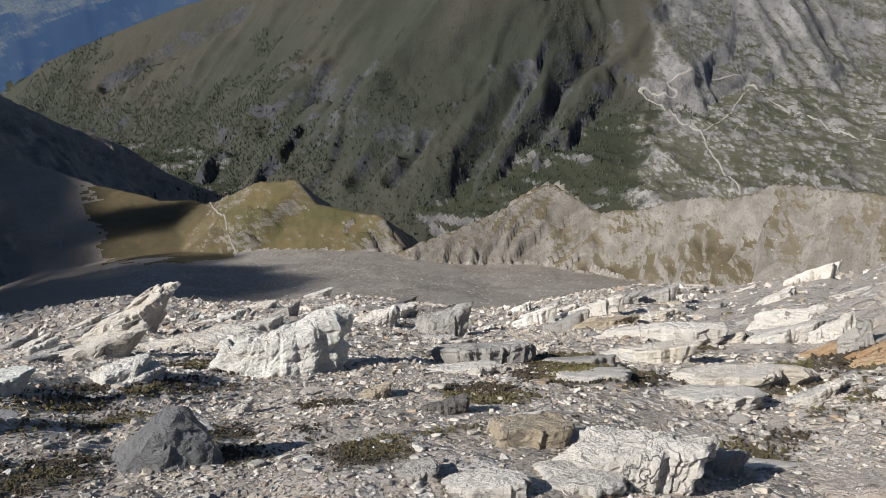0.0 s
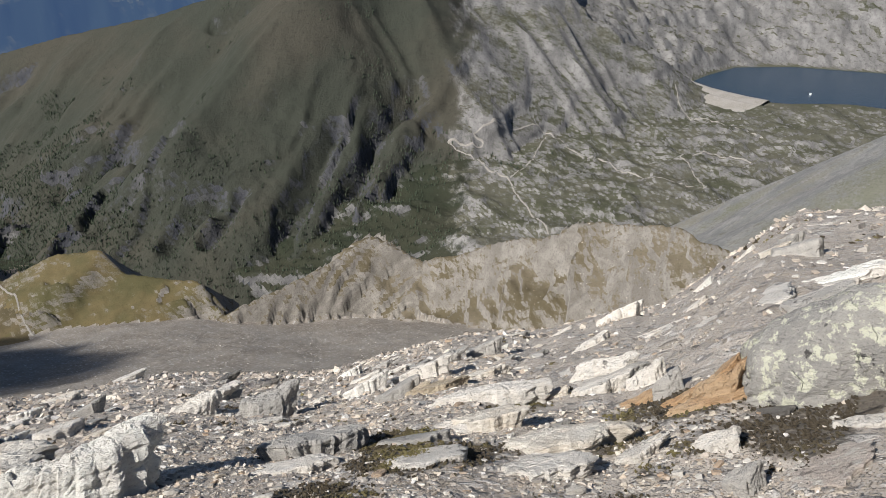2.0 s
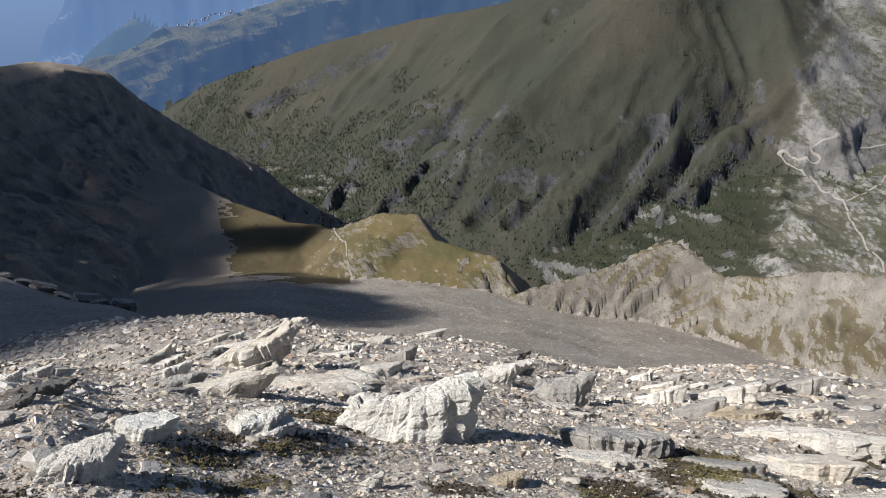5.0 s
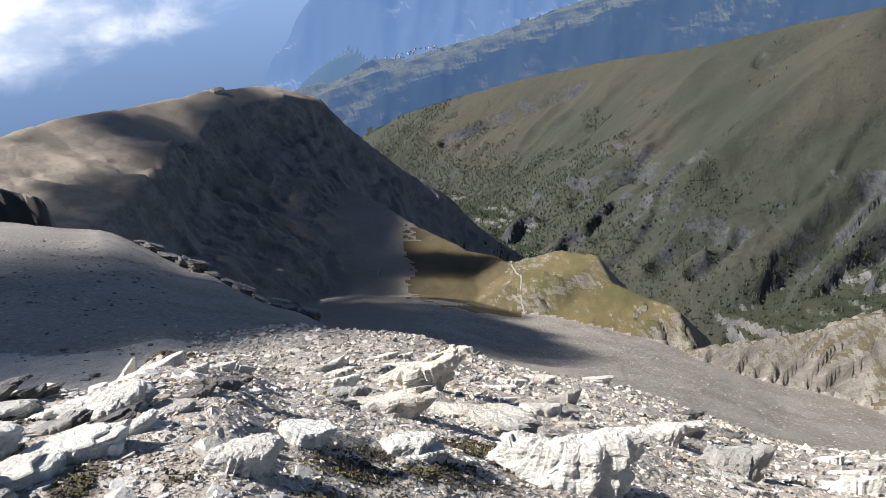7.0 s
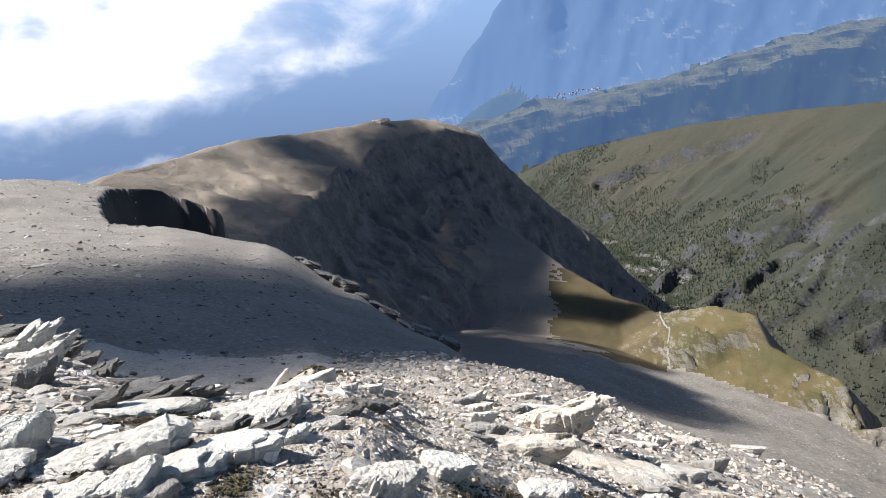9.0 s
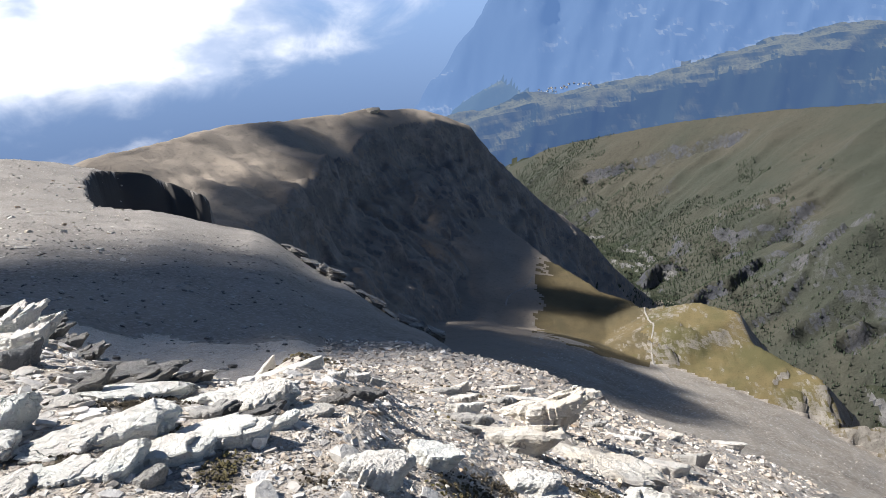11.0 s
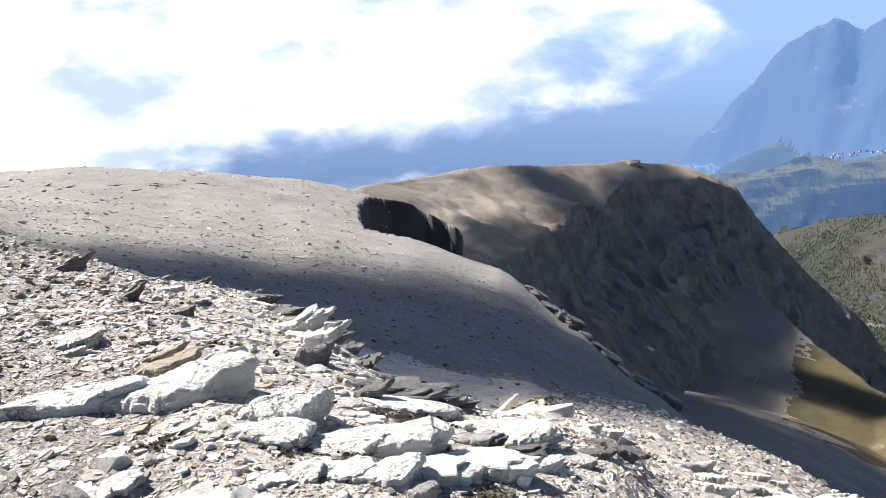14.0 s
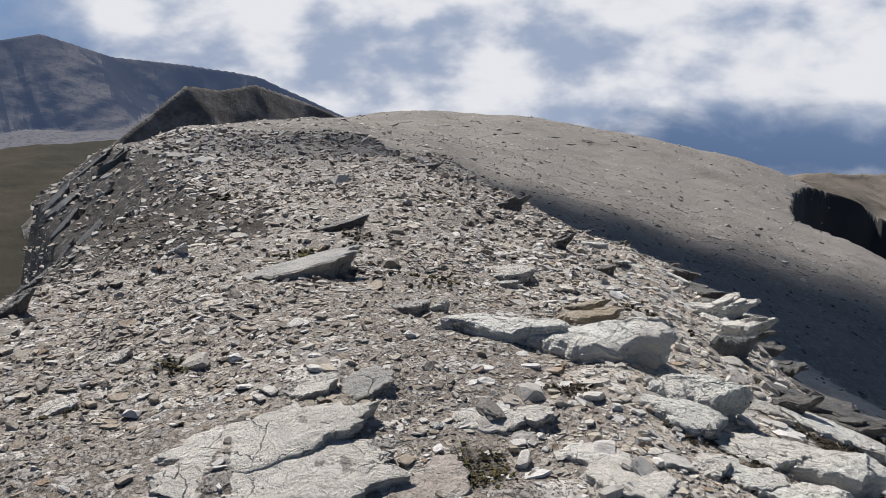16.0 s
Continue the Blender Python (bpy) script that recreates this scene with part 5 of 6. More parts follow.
ledge("boulder", "stack", "grey", -2.6, 10.45, 0.39, 0.2, 0.23, "grey block fallen from the outcrop")
ledge("rock_slab", "lid", "grey", -11.2, 8.91, 0.51, 0.2, 0.20, "grey slab over a dark seam")
ledge("boulder", "stack", "pale", -21.5, 9.3, 0.79, 0.6, 0.30, "pale block with a shaded side")
ledge("boulder", "dome", "white", 39.6, 2.31, 0.19, 0.16, 0.12, "bleached white boulder at the path")
ledge("outcrop", "stack", "white", 45.1, 5.18, 0.43, 0.21, 0.27, "bleached white crag above dark broken rock", True)
ledge("outcrop", "stack", "white", 43.9, 4.38, 0.33, 0.17, 0.23, "layered white slabs over a black hollow")
ledge("boulder", "block", "slate", 44.7, 3.68, 0.18, 0.07, 0.14, "upright blue-grey block leaning on the crest edge")
ledge("bedrock_slab", "dome", "white", 56.0, 3.12, 0.7, 0.28, 0.16, "long bleached white bedrock breaking off in a shaded edge", True)
ledge("boulder", "dome", "white", 48.1, 2.77, 0.35, 0.18, 0.17, "bleached white boulder with a dark hollow side", True)
ledge("bedrock_slab", "dome", "white", 49.4, 2.62, 0.3, 0.14, 0.07, "low bleached white bedrock with moss")
ledge("bedrock_slab", "dome", "white", 42.8, 2.55, 0.39, 0.19, 0.07, "low white bedrock sloping to the brink")
ledge("boulder", "dome", "white", 37.1, 2.52, 0.17, 0.13, 0.07, "bleached white block beside moss")
ledge("rock_slab", "lid", "white", 30.1, 2.43, 0.27, 0.11, 0.08, "white slab tilted over a dark hollow")
ledge("boulder", "dome", "white", 34.4, 2.36, 0.2, 0.11, 0.07, "white boulder with a split side")
ledge("rock_slab", "dome", "white", 43.4, 2.34, 0.19, 0.13, 0.05, "white plate lying on gravel")
ledge("rock_slab", "dome", "white", 46.9, 2.34, 0.12, 0.12, 0.05, "white plate standing out of gravel")
ledge("boulder", "dome", "grey", 37.5, 2.21, 0.11, 0.07, 0.08, "rounded grey boulder among white ones")
ledge("boulder", "dome", "white", 27.8, 2.8, 0.26, 0.19, 0.15, "broad white boulder on the brink")
ledge("boulder", "stack", "dark", 31.0, 2.69, 0.17, 0.09, 0.08, "dark grey boulder on the brink")
ledge("rock_slab", "lid", "pale", 21.3, 3.81, 0.13, 0.06, 0.08, "pale slab resting alone on gravel")
ledge("rock_slab", "lid", "cream", 10.0, 8.88, 0.31, 0.15, 0.21, "cream slab over a shaded hollow")
ledge("outcrop", "stack", "dark", 21.4, 2.95, 0.16, 0.08, 0.08, "low dark crag in the gravel")
ledge("outcrop", "stack", "tan", 55.7, 3.49, 0.3, 0.12, 0.10, "brown ribbed rock on the crest")
ledge("rock_slab", "lid", "dark", 53.7, 5.09, 0.15, 0.08, 0.07, "dark slab tilted on gravel")
ledge("outcrop", "stack", "dark", 40.6, 3.15, 0.17, 0.09, 0.13, "black splintered schist under the crest")
ledge("outcrop", "stack", "dark", 37.1, 3.21, 0.27, 0.14, 0.13, "dark broken schist falling to the scree")
ledge("bedrock_slab", "sheet", "pale", -62.1, 6.97, 1.83, 2.37, 0.11, "broad smooth sheet of grey bedrock")
ledge("bedrock_slab", "sheet", "pale", -66.5, 6.59, 1.34, 1.75, 0.08, "smooth grey bedrock sloping to the brink")
ledge("bedrock_slab", "sheet", "pale", -70.7, 6.70, 0.97, 1.26, 0.06, "smooth grey bedrock under a bleached slab")
ledge("bedrock_slab", "sheet", "pale", -51.6, 6.32, 1.52, 1.98, 0.09, "worn pale bedrock among rubble")
ledge("bedrock_slab", "sheet", "pale", 82.0, 2.32, 0.61, 0.25, 0.05, "broad pale sheet of speckled bedrock flush with the ridge", True)
ledge("bedrock_slab", "sheet", "pale", 81.8, 2.17, 0.75, 0.3, 0.05, "pale bedrock sheet split by a dark joint", True)
ledge("bedrock_slab", "sheet", "pink", 69.7, 2.09, 0.26, 0.22, 0.04, "brownish sheet of bedrock flush with the ridge")
ledge("bedrock_slab", "dome", "white", 62.5, 3.15, 0.54, 0.19, 0.12, "long white bedrock crossing the crest")
ledge("bedrock_slab", "dome", "white", 48.7, 2.59, 0.26, 0.17, 0.07, "low white bedrock edged with moss")
ledge("bedrock_slab", "dome", "white", 42.6, 2.55, 0.28, 0.19, 0.07, "white bedrock stepping down to the brink")
ledge("bedrock_slab", "dome", "white", 37.7, 2.66, 0.29, 0.21, 0.07, "white bedrock plates on the brink")
ledge("rock_slab", "dome", "white", 42.1, 2.32, 0.25, 0.11, 0.05, "white plate beside dark moss")
ledge("rock_slab", "dome", "white", 45.9, 2.37, 0.13, 0.12, 0.04, "small white plate on gravel")
ledge("bedrock_slab", "sheet", "white", 55.8, 2.25, 0.21, 0.1, 0.04, "white bedrock plate flush with gravel")
ledge("bedrock_slab", "sheet", "pale", 53.1, 2.12, 0.27, 0.19, 0.05, "pale rippled bedrock flush with gravel")
ledge("bedrock_slab", "sheet", "pale", 64.5, 2.39, 0.27, 0.14, 0.04, "low pale bedrock layer breaking into plates")
ledge("rock_slab", "lid", "pale", 61.0, 2.43, 0.18, 0.1, 0.03, "thin pale plate lifted at its edge")
ledge("outcrop", "stack", "white", 45.0, 5.31, 0.3, 0.15, 0.20, "white ribbed rock at the top of the brink")
ledge("rock_slab", "lid", "grey", 77.9, 4.14, 0.74, 0.29, 0.10, "long thin grey ledge breaking the crest")
ledge("rock_slab", "lid", "dark", 74.4, 5.47, 0.42, 0.11, 0.06, "thin dark ledge across the ridge")
ledge("rock_slab", "lid", "grey", 69.8, 3.39, 0.17, 0.12, 0.04, "flat grey plate on the crest")
ledge("boulder", "dome", "white", 67.8, 3.41, 0.1, 0.04, 0.06, "small white block on the crest")
ledge("rock_slab", "dome", "pale", 96.5, 2.88, 0.17, 0.11, 0.04, "pale plate lying on gravel")
ledge("rock_slab", "dome", "pale", 92.0, 3.22, 0.14, 0.08, 0.04, "pale plate on mossy ground")
ledge("rock_slab", "lid", "grey", 74.2, 2.56, 0.2, 0.16, 0.03, "thin layered plates in gravel")
ledge("rock_slab", "lid", "pale", 78.2, 2.58, 0.18, 0.1, 0.03, "thin pale plate in gravel")
ledge("boulder", "dome", "white", 86.6, 4.96, 0.13, 0.05, 0.05, "small white block on gravel")
ledge("outcrop", "stack", "dark", 60.9, 11.01, 0.71, 0.28, 0.37, "dark layered outcrop on the ridge edge")
ledge("outcrop", "stack", "dark", 66.6, 18.07, 0.62, 0.25, 0.20, "low dark outcrop far along the ridge")
ledge("outcrop", "stack", "dark", 57.3, 5.65, 0.21, 0.08, 0.16, "dark splintered outcrop on the ridge edge")
ledge("outcrop", "stack", "tan", 55.8, 3.64, 0.21, 0.08, 0.10, "brown layered rock on the crest")
ledge("outcrop", "stack", "dark", 97.6, 4.33, 0.2, 0.1, 0.13, "dark crag at the ridge flank")
ledge("outcrop", "stack", "dark", 89.8, 29.24, 1.48, 0.59, 0.48, "dark crag where the ridge breaks off")
rock("boulder", "peak", "slate", 0.4, 1.70, 0.35, 0.24, 0.17, "pointed blue-grey boulder sunk in dark soil")

# crags along the broken brink of the scree slope
for k, (az, r, wide, high) in enumerate((
        (9.5, 88, 3, 1.2), (12, 103, 4, 1.8), (13.6, 111, 3, 1.6), (14.6, 116, 5, 2.6), (16.2, 127, 4, 2.0), (17.2, 132, 5, 2.8), (18.4, 137, 4, 1.8), (19.6, 142, 4, 2.2),
        (20.4, 145, 5, 3.6), (21.3, 151, 7, 4.2), (22.6, 161, 6, 3.4), (23.6, 168, 6, 2.6), (24.4, 172, 4, 1.6))):
    rock("outcrop", "layer", "dark", az, r, wide * 0.8, wide * 0.6, high * 0.7, "dark jagged crag on the brink of the scree slope")

ledge_rng = random.Random(77)
for k in range(16):
    ledge("outcrop", "stack", "dark", 49 + 1.4 * k + ledge_rng.uniform(-1, 1), 285 - 3.6 * k + ledge_rng.uniform(-12, 12), ledge_rng.uniform(2.5, 6), ledge_rng.uniform(1.2, 2.5),
         ledge_rng.uniform(0.35, 0.9), "low dark ledge breaking the rounded summit")
ledge("outcrop", "dome", "tan", 17.0, 1148, 26, 18, 8, "small brown rock knob on the flat mountain top")

# dark broken rock where the crest falls to the scree
brink_rng = random.Random(12)
for k in range(22):
    f = k / 21
    az, r = 33 + 22 * f ** 0.8 + brink_rng.uniform(-0.8, 0.8), 3.3 + 7.5 * f ** 1.6 + brink_rng.uniform(-0.15, 0.25)
    ledge("outcrop", "stack", "dark", az, r, brink_rng.uniform(0.14, 0.28) * (1 + f), brink_rng.uniform(0.1, 0.18) * (1 + f), brink_rng.uniform(0.06, 0.12) * (1 + f),
         "dark broken schist under the edge of the crest")

# dark broken beds on the west flank of the crest
flank_rng = random.Random(31)
for k in range(16):
    q = 5.5 * (38 / 5.5) ** (k / 15) * flank_rng.uniform(0.93, 1.07)
    off = float(np.interp(q, *FLANK)) + flank_rng.uniform(-0.3, 2.2)
    ledge("outcrop", ("lid", "dome", "lid")[k % 3], "dark", 90 + math.degrees(math.asin(min(0.5, off / q))), q, flank_rng.uniform(0.03, 0.07) * q, flank_rng.uniform(0.02, 0.05) * q, flank_rng.uniform(0.006, 0.013) * q,
          "dark broken beds on the flank of the ridge")

# bedrock edges that stick out everywhere between the larger rocks
edge_meshes = []
for k in range(14):
    rock_count[0] += 1
    first_edge = ledge("rock_slab", ("dome", "sheet", "lid")[k % 3], ("pale", "grey", "cream", "pale", "white", "pale", "grey")[k % 7], (-30, -42, -50, -12, 24, -60, 8)[k % 7] + k * 0.3, 3.4 + 0.35 * k, 0.5, 0.3, 0.10 + 0.008 * k,
                      ("pale speckled", "grey", "cream-coloured", "pale speckled", "bleached white", "pale speckled", "grey")[k % 7] + " bedrock edge poking out of rubble")
    edge_meshes.append((first_edge.data, first_edge))
edge_rng = random.Random(404)
made = 0
while made < 90:
    az = edge_rng.choice((edge_rng.uniform(-77, 16), edge_rng.uniform(-72, -24), edge_rng.uniform(18, 68)))
    r = (4.0 if az < 18 else 2.6) + 9.5 * edge_rng.random() ** 1.3
    x, y = spot(az, r)
    if az > 18 and (inside(np.array([x]), np.array([y]), SHELF)[0] < -0.3 or r > 7):
        continue
    if float(fbm(np.array([x]), np.array([y]), 2.2, 3, 57)[0]) < edge_rng.uniform(-0.5, 0.25):
        continue
    white = az > 18
    data, source = edge_meshes[edge_rng.choice((4, 11, 0, 3, 4)) if white else edge_rng.randrange(14)]
    turn, z = slope_turn(x, y, 0.3)
    size = edge_rng.uniform(0.3, 0.9) * min(1.6, 0.25 + r * 0.11)
    ob = new("rock_slab", data)
    ob.matrix_world = Matrix.Translation((x, y, z - 0.02 * size)) @ turn @ Matrix.Rotation(radians(az + edge_rng.uniform(-24, 24)), 4, "Z") @ \
        Matrix.Diagonal((size * edge_rng.uniform(0.8, 1.3), size * edge_rng.uniform(0.8, 1.3), size * edge_rng.uniform(0.7, 1.5), 1))
    tagged(ob, source["label"] if "label" in source else "bedrock edge poking out of rubble", "rock slab", group="rocks on the ridge")
    made += 1


# loose stones
def stone_shapes(fine=0):
    rng = random.Random(5)
    shapes = []
    for k in range(18):
        bm = hewn(rng, 8 if k < 12 else 9, 0.3 if k < 12 else 0.9)
        flat = rng.uniform(0.04, 0.10) if k < 12 else rng.uniform(0.25, 0.5)
        if fine:
            roughen(bm, (1.0, 0.7, flat), rng, 0.5, 0.05, fine)
        bmesh.ops.transform(bm, matrix=Matrix.Diagonal((1.0, rng.uniform(0.45, 0.85), flat, 1)), verts=bm.verts[:])
        bmesh.ops.triangulate(bm, faces=bm.faces[:])
        bm.verts.index_update()
        shapes.append((np.array([v.co[:] for v in bm.verts]), np.array([[v.index for v in f.verts] for f in bm.faces])))
        bm.free()
    return shapes


SHAPES = stone_shapes()
chip_rng = np.random.default_rng(21)
for k in range(12):
    corner = np.array([(-1, -1, -1), (1, -1, -1), (1, 1, -1), (-1, 1, -1), (-1, -1, 1), (1, -1, 1), (1, 1, 1), (-1, 1, 1)]) * 0.5
    corner = (corner + chip_rng.uniform(-0.24, 0.24, (8, 3))) * np.array([1.0, chip_rng.uniform(0.5, 0.9), chip_rng.uniform(0.15, 0.5)])
    SHAPES.append((corner, np.array([(0, 2, 1), (0, 3, 2), (4, 5, 6), (4, 6, 7), (0, 1, 5), (0, 5, 4), (1, 2, 6), (1, 6, 5), (2, 3, 7), (2, 7, 6), (3, 0, 4), (3, 4, 7)])))
FINE_SHAPES = stone_shapes(6)


def loose_material(name, tones, island):
    m, n = material(name)
    p = place(n)
    if island:
        luck = n.put("ShaderNodeNewGeometry").outputs["Random Per Island"]
    else:
        luck = n.put("ShaderNodeObjectInfo").outputs["Random"]
    ramp = n.put("ShaderNodeValToRGB", {0: luck})
    ramp.color_ramp.interpolation = "CONSTANT"
    while len(ramp.color_ramp.elements) < len(tones):
        ramp.color_ramp.elements.new(0.5)
    for k, tone in enumerate(tones):
        ramp.color_ramp.elements[k].position, ramp.color_ramp.elements[k].color = k / len(tones), (*tone, 1)
    grain = n.noise(p, 38.0, 6, 0.7)
    blotch = n.noise(p, 7.0, 5, 0.6)
    colour = n.mix(n.span(grain, 0.44, 0.70, 0, 0.5), ramp.outputs[0], (0.22, 0.2, 0.175))
    colour = n.mix(n.span(blotch, 0.5, 0.7, 0, 0.35), colour, (0.60, 0.58, 0.55))
    finish(n, colour, 0.62, n.math("ADD", grain, n.math("MULTIPLY", blotch, 0.6)), 0.8, 0.015, 0.35)
    return m


TONES = [(0.471, 0.435, 0.376), (0.615, 0.575, 0.503), (0.348, 0.320, 0.277), (0.512, 0.445, 0.348), (0.697, 0.660, 0.583), (0.410, 0.375, 0.324), (0.502, 0.465, 0.399),
         (0.266, 0.245, 0.216), (0.553, 0.485, 0.385), (0.646, 0.610, 0.540), (0.389, 0.290, 0.197), (0.482, 0.450, 0.395)]
CHIP_TONES = [(0.366, 0.323, 0.275), (0.268, 0.238, 0.201), (0.512, 0.470, 0.415), (0.415, 0.354, 0.287), (0.700, 0.700, 0.677), (0.329, 0.293, 0.250), (0.220, 0.201, 0.183), (0.586, 0.537, 0.470), (0.439, 0.397, 0.348), (0.305, 0.268, 0.226)]
M["chips"] = loose_material("schist_chips", [(min(0.74, r * 1.3), min(0.71, g * 1.25), min(0.66, b * 1.18)) for r, g, b in CHIP_TONES] + [(0.20, 0.175, 0.148), (0.13, 0.116, 0.10)], True)
M["brown_rubble"] = loose_material("crest_rubble_stone", [(r * 0.72, g * 0.68, b * 0.63) for r, g, b in TONES] + [(0.60, 0.575, 0.53), (0.66, 0.63, 0.58)], True)
M["stone"] = loose_material("loose_stone", TONES, False)
M["rubble"] = loose_material("rubble_stone", TONES, True)


def strewn(count, az_lo, az_hi, r_lo, r_hi, size_lo, size_hi, seed, flat=0.65, gaps=0.45):
    """Random places on the ground with size, shape and turn; thinned out where the soil is bare."""
    rng = np.random.default_rng(seed)
    az = rng.uniform(az_lo, az_hi, count)
    r = np.sqrt(rng.uniform(r_lo ** 2, r_hi ** 2, count))
    x, y = -np.sin(np.radians(az)) * r, np.cos(np.radians(az)) * r
    off_shelf = (az > 22) & (az < 70) & (inside(x, y, SHELF) < -0.5)
    keep = ((off_shelf == (seed == 6)) | (seed == 26)) & (fbm(x, y, 1.6, 3, 55) + 0.5 * fbm(x, y, 7, 2, 56) > rng.uniform(-1, 1, count) * 0.5 - 0.15 + (gaps - 0.45))
    if r_hi < 12:
        keep &= (mossy(x, y) < 0.03) | (rng.uniform(0, 1, count) < 0.3)
    keep &= ~((az > 84) & (r > 6) & (-(x * 0.035 + y) > -0.5)) | (rng.uniform(0, 1, count) < 0.12)
    keep &= ~((az < -50) & (r > 4.6) & (r < 18)) | (rng.uniform(0, 1, count) < 0.25)
    if r_hi <= 11 and size_hi > 0.1:
        keep &= (az > 20) | (rng.uniform(0, 1, count) < 0.35)
    az, r, x, y = az[keep], r[keep], x[keep], y[keep]
    k = len(x)
    size = size_lo * (size_hi / size_lo) ** (rng.uniform(0, 1, k) ** 1.7)
    shape = np.where(rng.uniform(0, 1, k) < flat, rng.integers(0, 12, k), rng.integers(12, 18, k))
    z = land(x, y)[0]
    e = 0.25
    nx, ny = -(land(x + e, y)[0] - z) / e, -(land(x, y + e)[0] - z) / e
    nx, ny = nx + rng.normal(0, 0.2, k), ny + rng.normal(0, 0.2, k)
    spin = np.where(shape < 12, radians(78) + rng.normal(0, 0.45, k) + math.pi * rng.integers(0, 2, k), rng.uniform(0, 2 * math.pi, k))
    return x, y, z, nx, ny, size, shape, spin


def frames_of(nx, ny, spin):
    up = np.stack([nx, ny, np.ones_like(nx)], 1)
    up /= np.linalg.norm(up, axis=1)[:, None]
    a = np.stack([np.cos(spin), np.sin(spin), np.zeros_like(spin)], 1)
    a -= up * np.sum(a * up, 1)[:, None]
    a /= np.linalg.norm(a, axis=1)[:, None]
    return np.stack([a, np.cross(up, a), up], 2)


def chips(count, az_lo, az_hi, r_lo, r_hi, size_lo, size_hi, seed):
    """Splinters that grow with their distance, so that the ground is covered alike near and far."""
    rng = np.random.default_rng(seed)
    az, r = rng.uniform(az_lo, az_hi, count), r_lo * (r_hi / r_lo) ** rng.uniform(0, 1, count)
    x, y = -np.sin(np.radians(az)) * r, np.cos(np.radians(az)) * r
    keep = ~((az > 22) & (az < 70) & (inside(x, y, SHELF) < -0.4)) & (fbm(x, y, 0.8, 3, 58) + 0.6 * fbm(x, y, 4, 2, 59) > rng.uniform(-0.9, 0.35, count))
    keep &= (mossy(x, y) < 0) | (rng.uniform(0, 1, count) < 0.22)
    keep &= ~((az < -50) & (r > 4.6) & (r < 18)) | (rng.uniform(0, 1, count) < 0.3)
    keep &= ~((az > 84) & (r > 6) & (-(x * 0.035 + y) > -0.5)) | (rng.uniform(0, 1, count) < 0.35)
    x, y, r = x[keep], y[keep], r[keep]
    k = len(x)
    size = r * size_lo * (size_hi / size_lo) ** (rng.uniform(0, 1, k) ** 2.2)
    return x, y, land(x, y)[0], rng.normal(0, 0.32, k), rng.normal(0, 0.32, k), size, rng.integers(18, 30, k), rng.uniform(0, 6.3, k)


def heap(name, fields, mat, label, category):
    """Many small stones as one mesh."""
    co, tri, base = [], [], 0
    for x, y, z, nx, ny, size, shape, spin in fields:
        turn = frames_of(nx, ny, spin)
        for s, (v, f) in enumerate(SHAPES):
            idx = np.nonzero(shape == s)[0]
            if not len(idx):
                continue
            low = v[:, 2].min()
            p = np.einsum("kij,vj->kvi", turn[idx], v - np.array([0, 0, low * 0.55])) * size[idx, None, None]
            p += np.stack([x[idx], y[idx], z[idx]], 1)[:, None, :]
            co.append(p.reshape(-1, 3))
            tri.append((f[None] + (np.arange(len(idx)) * len(v))[:, None, None] + base).reshape(-1, 3))
            base += len(idx) * len(v)
    co, tri = np.concatenate(co), np.concatenate(tri)
    mesh = bpy.data.meshes.new(name)
    mesh.vertices.add(len(co))
    mesh.vertices.foreach_set("co", co.astype(np.float32).ravel())
    mesh.loops.add(tri.size)
    mesh.loops.foreach_set("vertex_index", tri.ravel().astype(np.int32))
    mesh.polygons.add(len(tri))
    mesh.polygons.foreach_set("loop_start", np.arange(0, tri.size, 3, dtype=np.int32))
    mesh.update(calc_edges=True)
    mesh.shade_flat()
    mesh.materials.append(mat)
    return tagged(new(name, mesh), label, category, kind="stuff")


heap("gravel", [strewn(11500, -78, 60, 0.9, 4.6, 0.014, 0.055, 1, 0.35), strewn(6800, -78, 60, 2.5, 10, 0.04, 0.11, 2, 0.5)], M["rubble"],
     "loose grey gravel and chips of schist", "gravel")
heap("gravel", [strewn(5200, 56, 104, 0.9, 4.6, 0.014, 0.06, 31, 0.8), strewn(4200, 56, 104, 2.5, 10, 0.03, 0.12, 32, 0.9)], M["brown_rubble"], "loose brown-grey plates of schist along the crest", "gravel")
M["white_stone"] = loose_material("white_schist_plates", [(0.66, 0.63, 0.585), (0.74, 0.715, 0.67), (0.58, 0.55, 0.50), (0.70, 0.675, 0.63), (0.50, 0.465, 0.415)], True)
heap("white_plates", [strewn(3600, 14, 66, 1.6, 5.5, 0.02, 0.12, 27, 0.75), strewn(700, 60, 92, 1.6, 5, 0.02, 0.07, 29, 0.8), strewn(500, -20, 20, 1.8, 6, 0.03, 0.11, 28, 0.4)], M["white_stone"], "broken plates of bleached white schist", "rubble")
heap("splinters", [chips(85000, -78, 58, 1.1, 48, 0.0026, 0.0105, 61)], M["chips"], "pale grey splinters of schist covering the soil", "gravel")
M["brown_chips"] = loose_material("brown_schist_chips", [(r * 0.82, g * 0.77, b * 0.71) for r, g, b in CHIP_TONES] + [(0.12, 0.105, 0.09), (0.55, 0.52, 0.48), (0.15, 0.13, 0.11)], True)
heap("splinters", [chips(62000, 54, 104, 1.2, 60, 0.0025, 0.010, 62)], M["brown_chips"], "brown-grey splinters of schist covering the crest", "gravel")
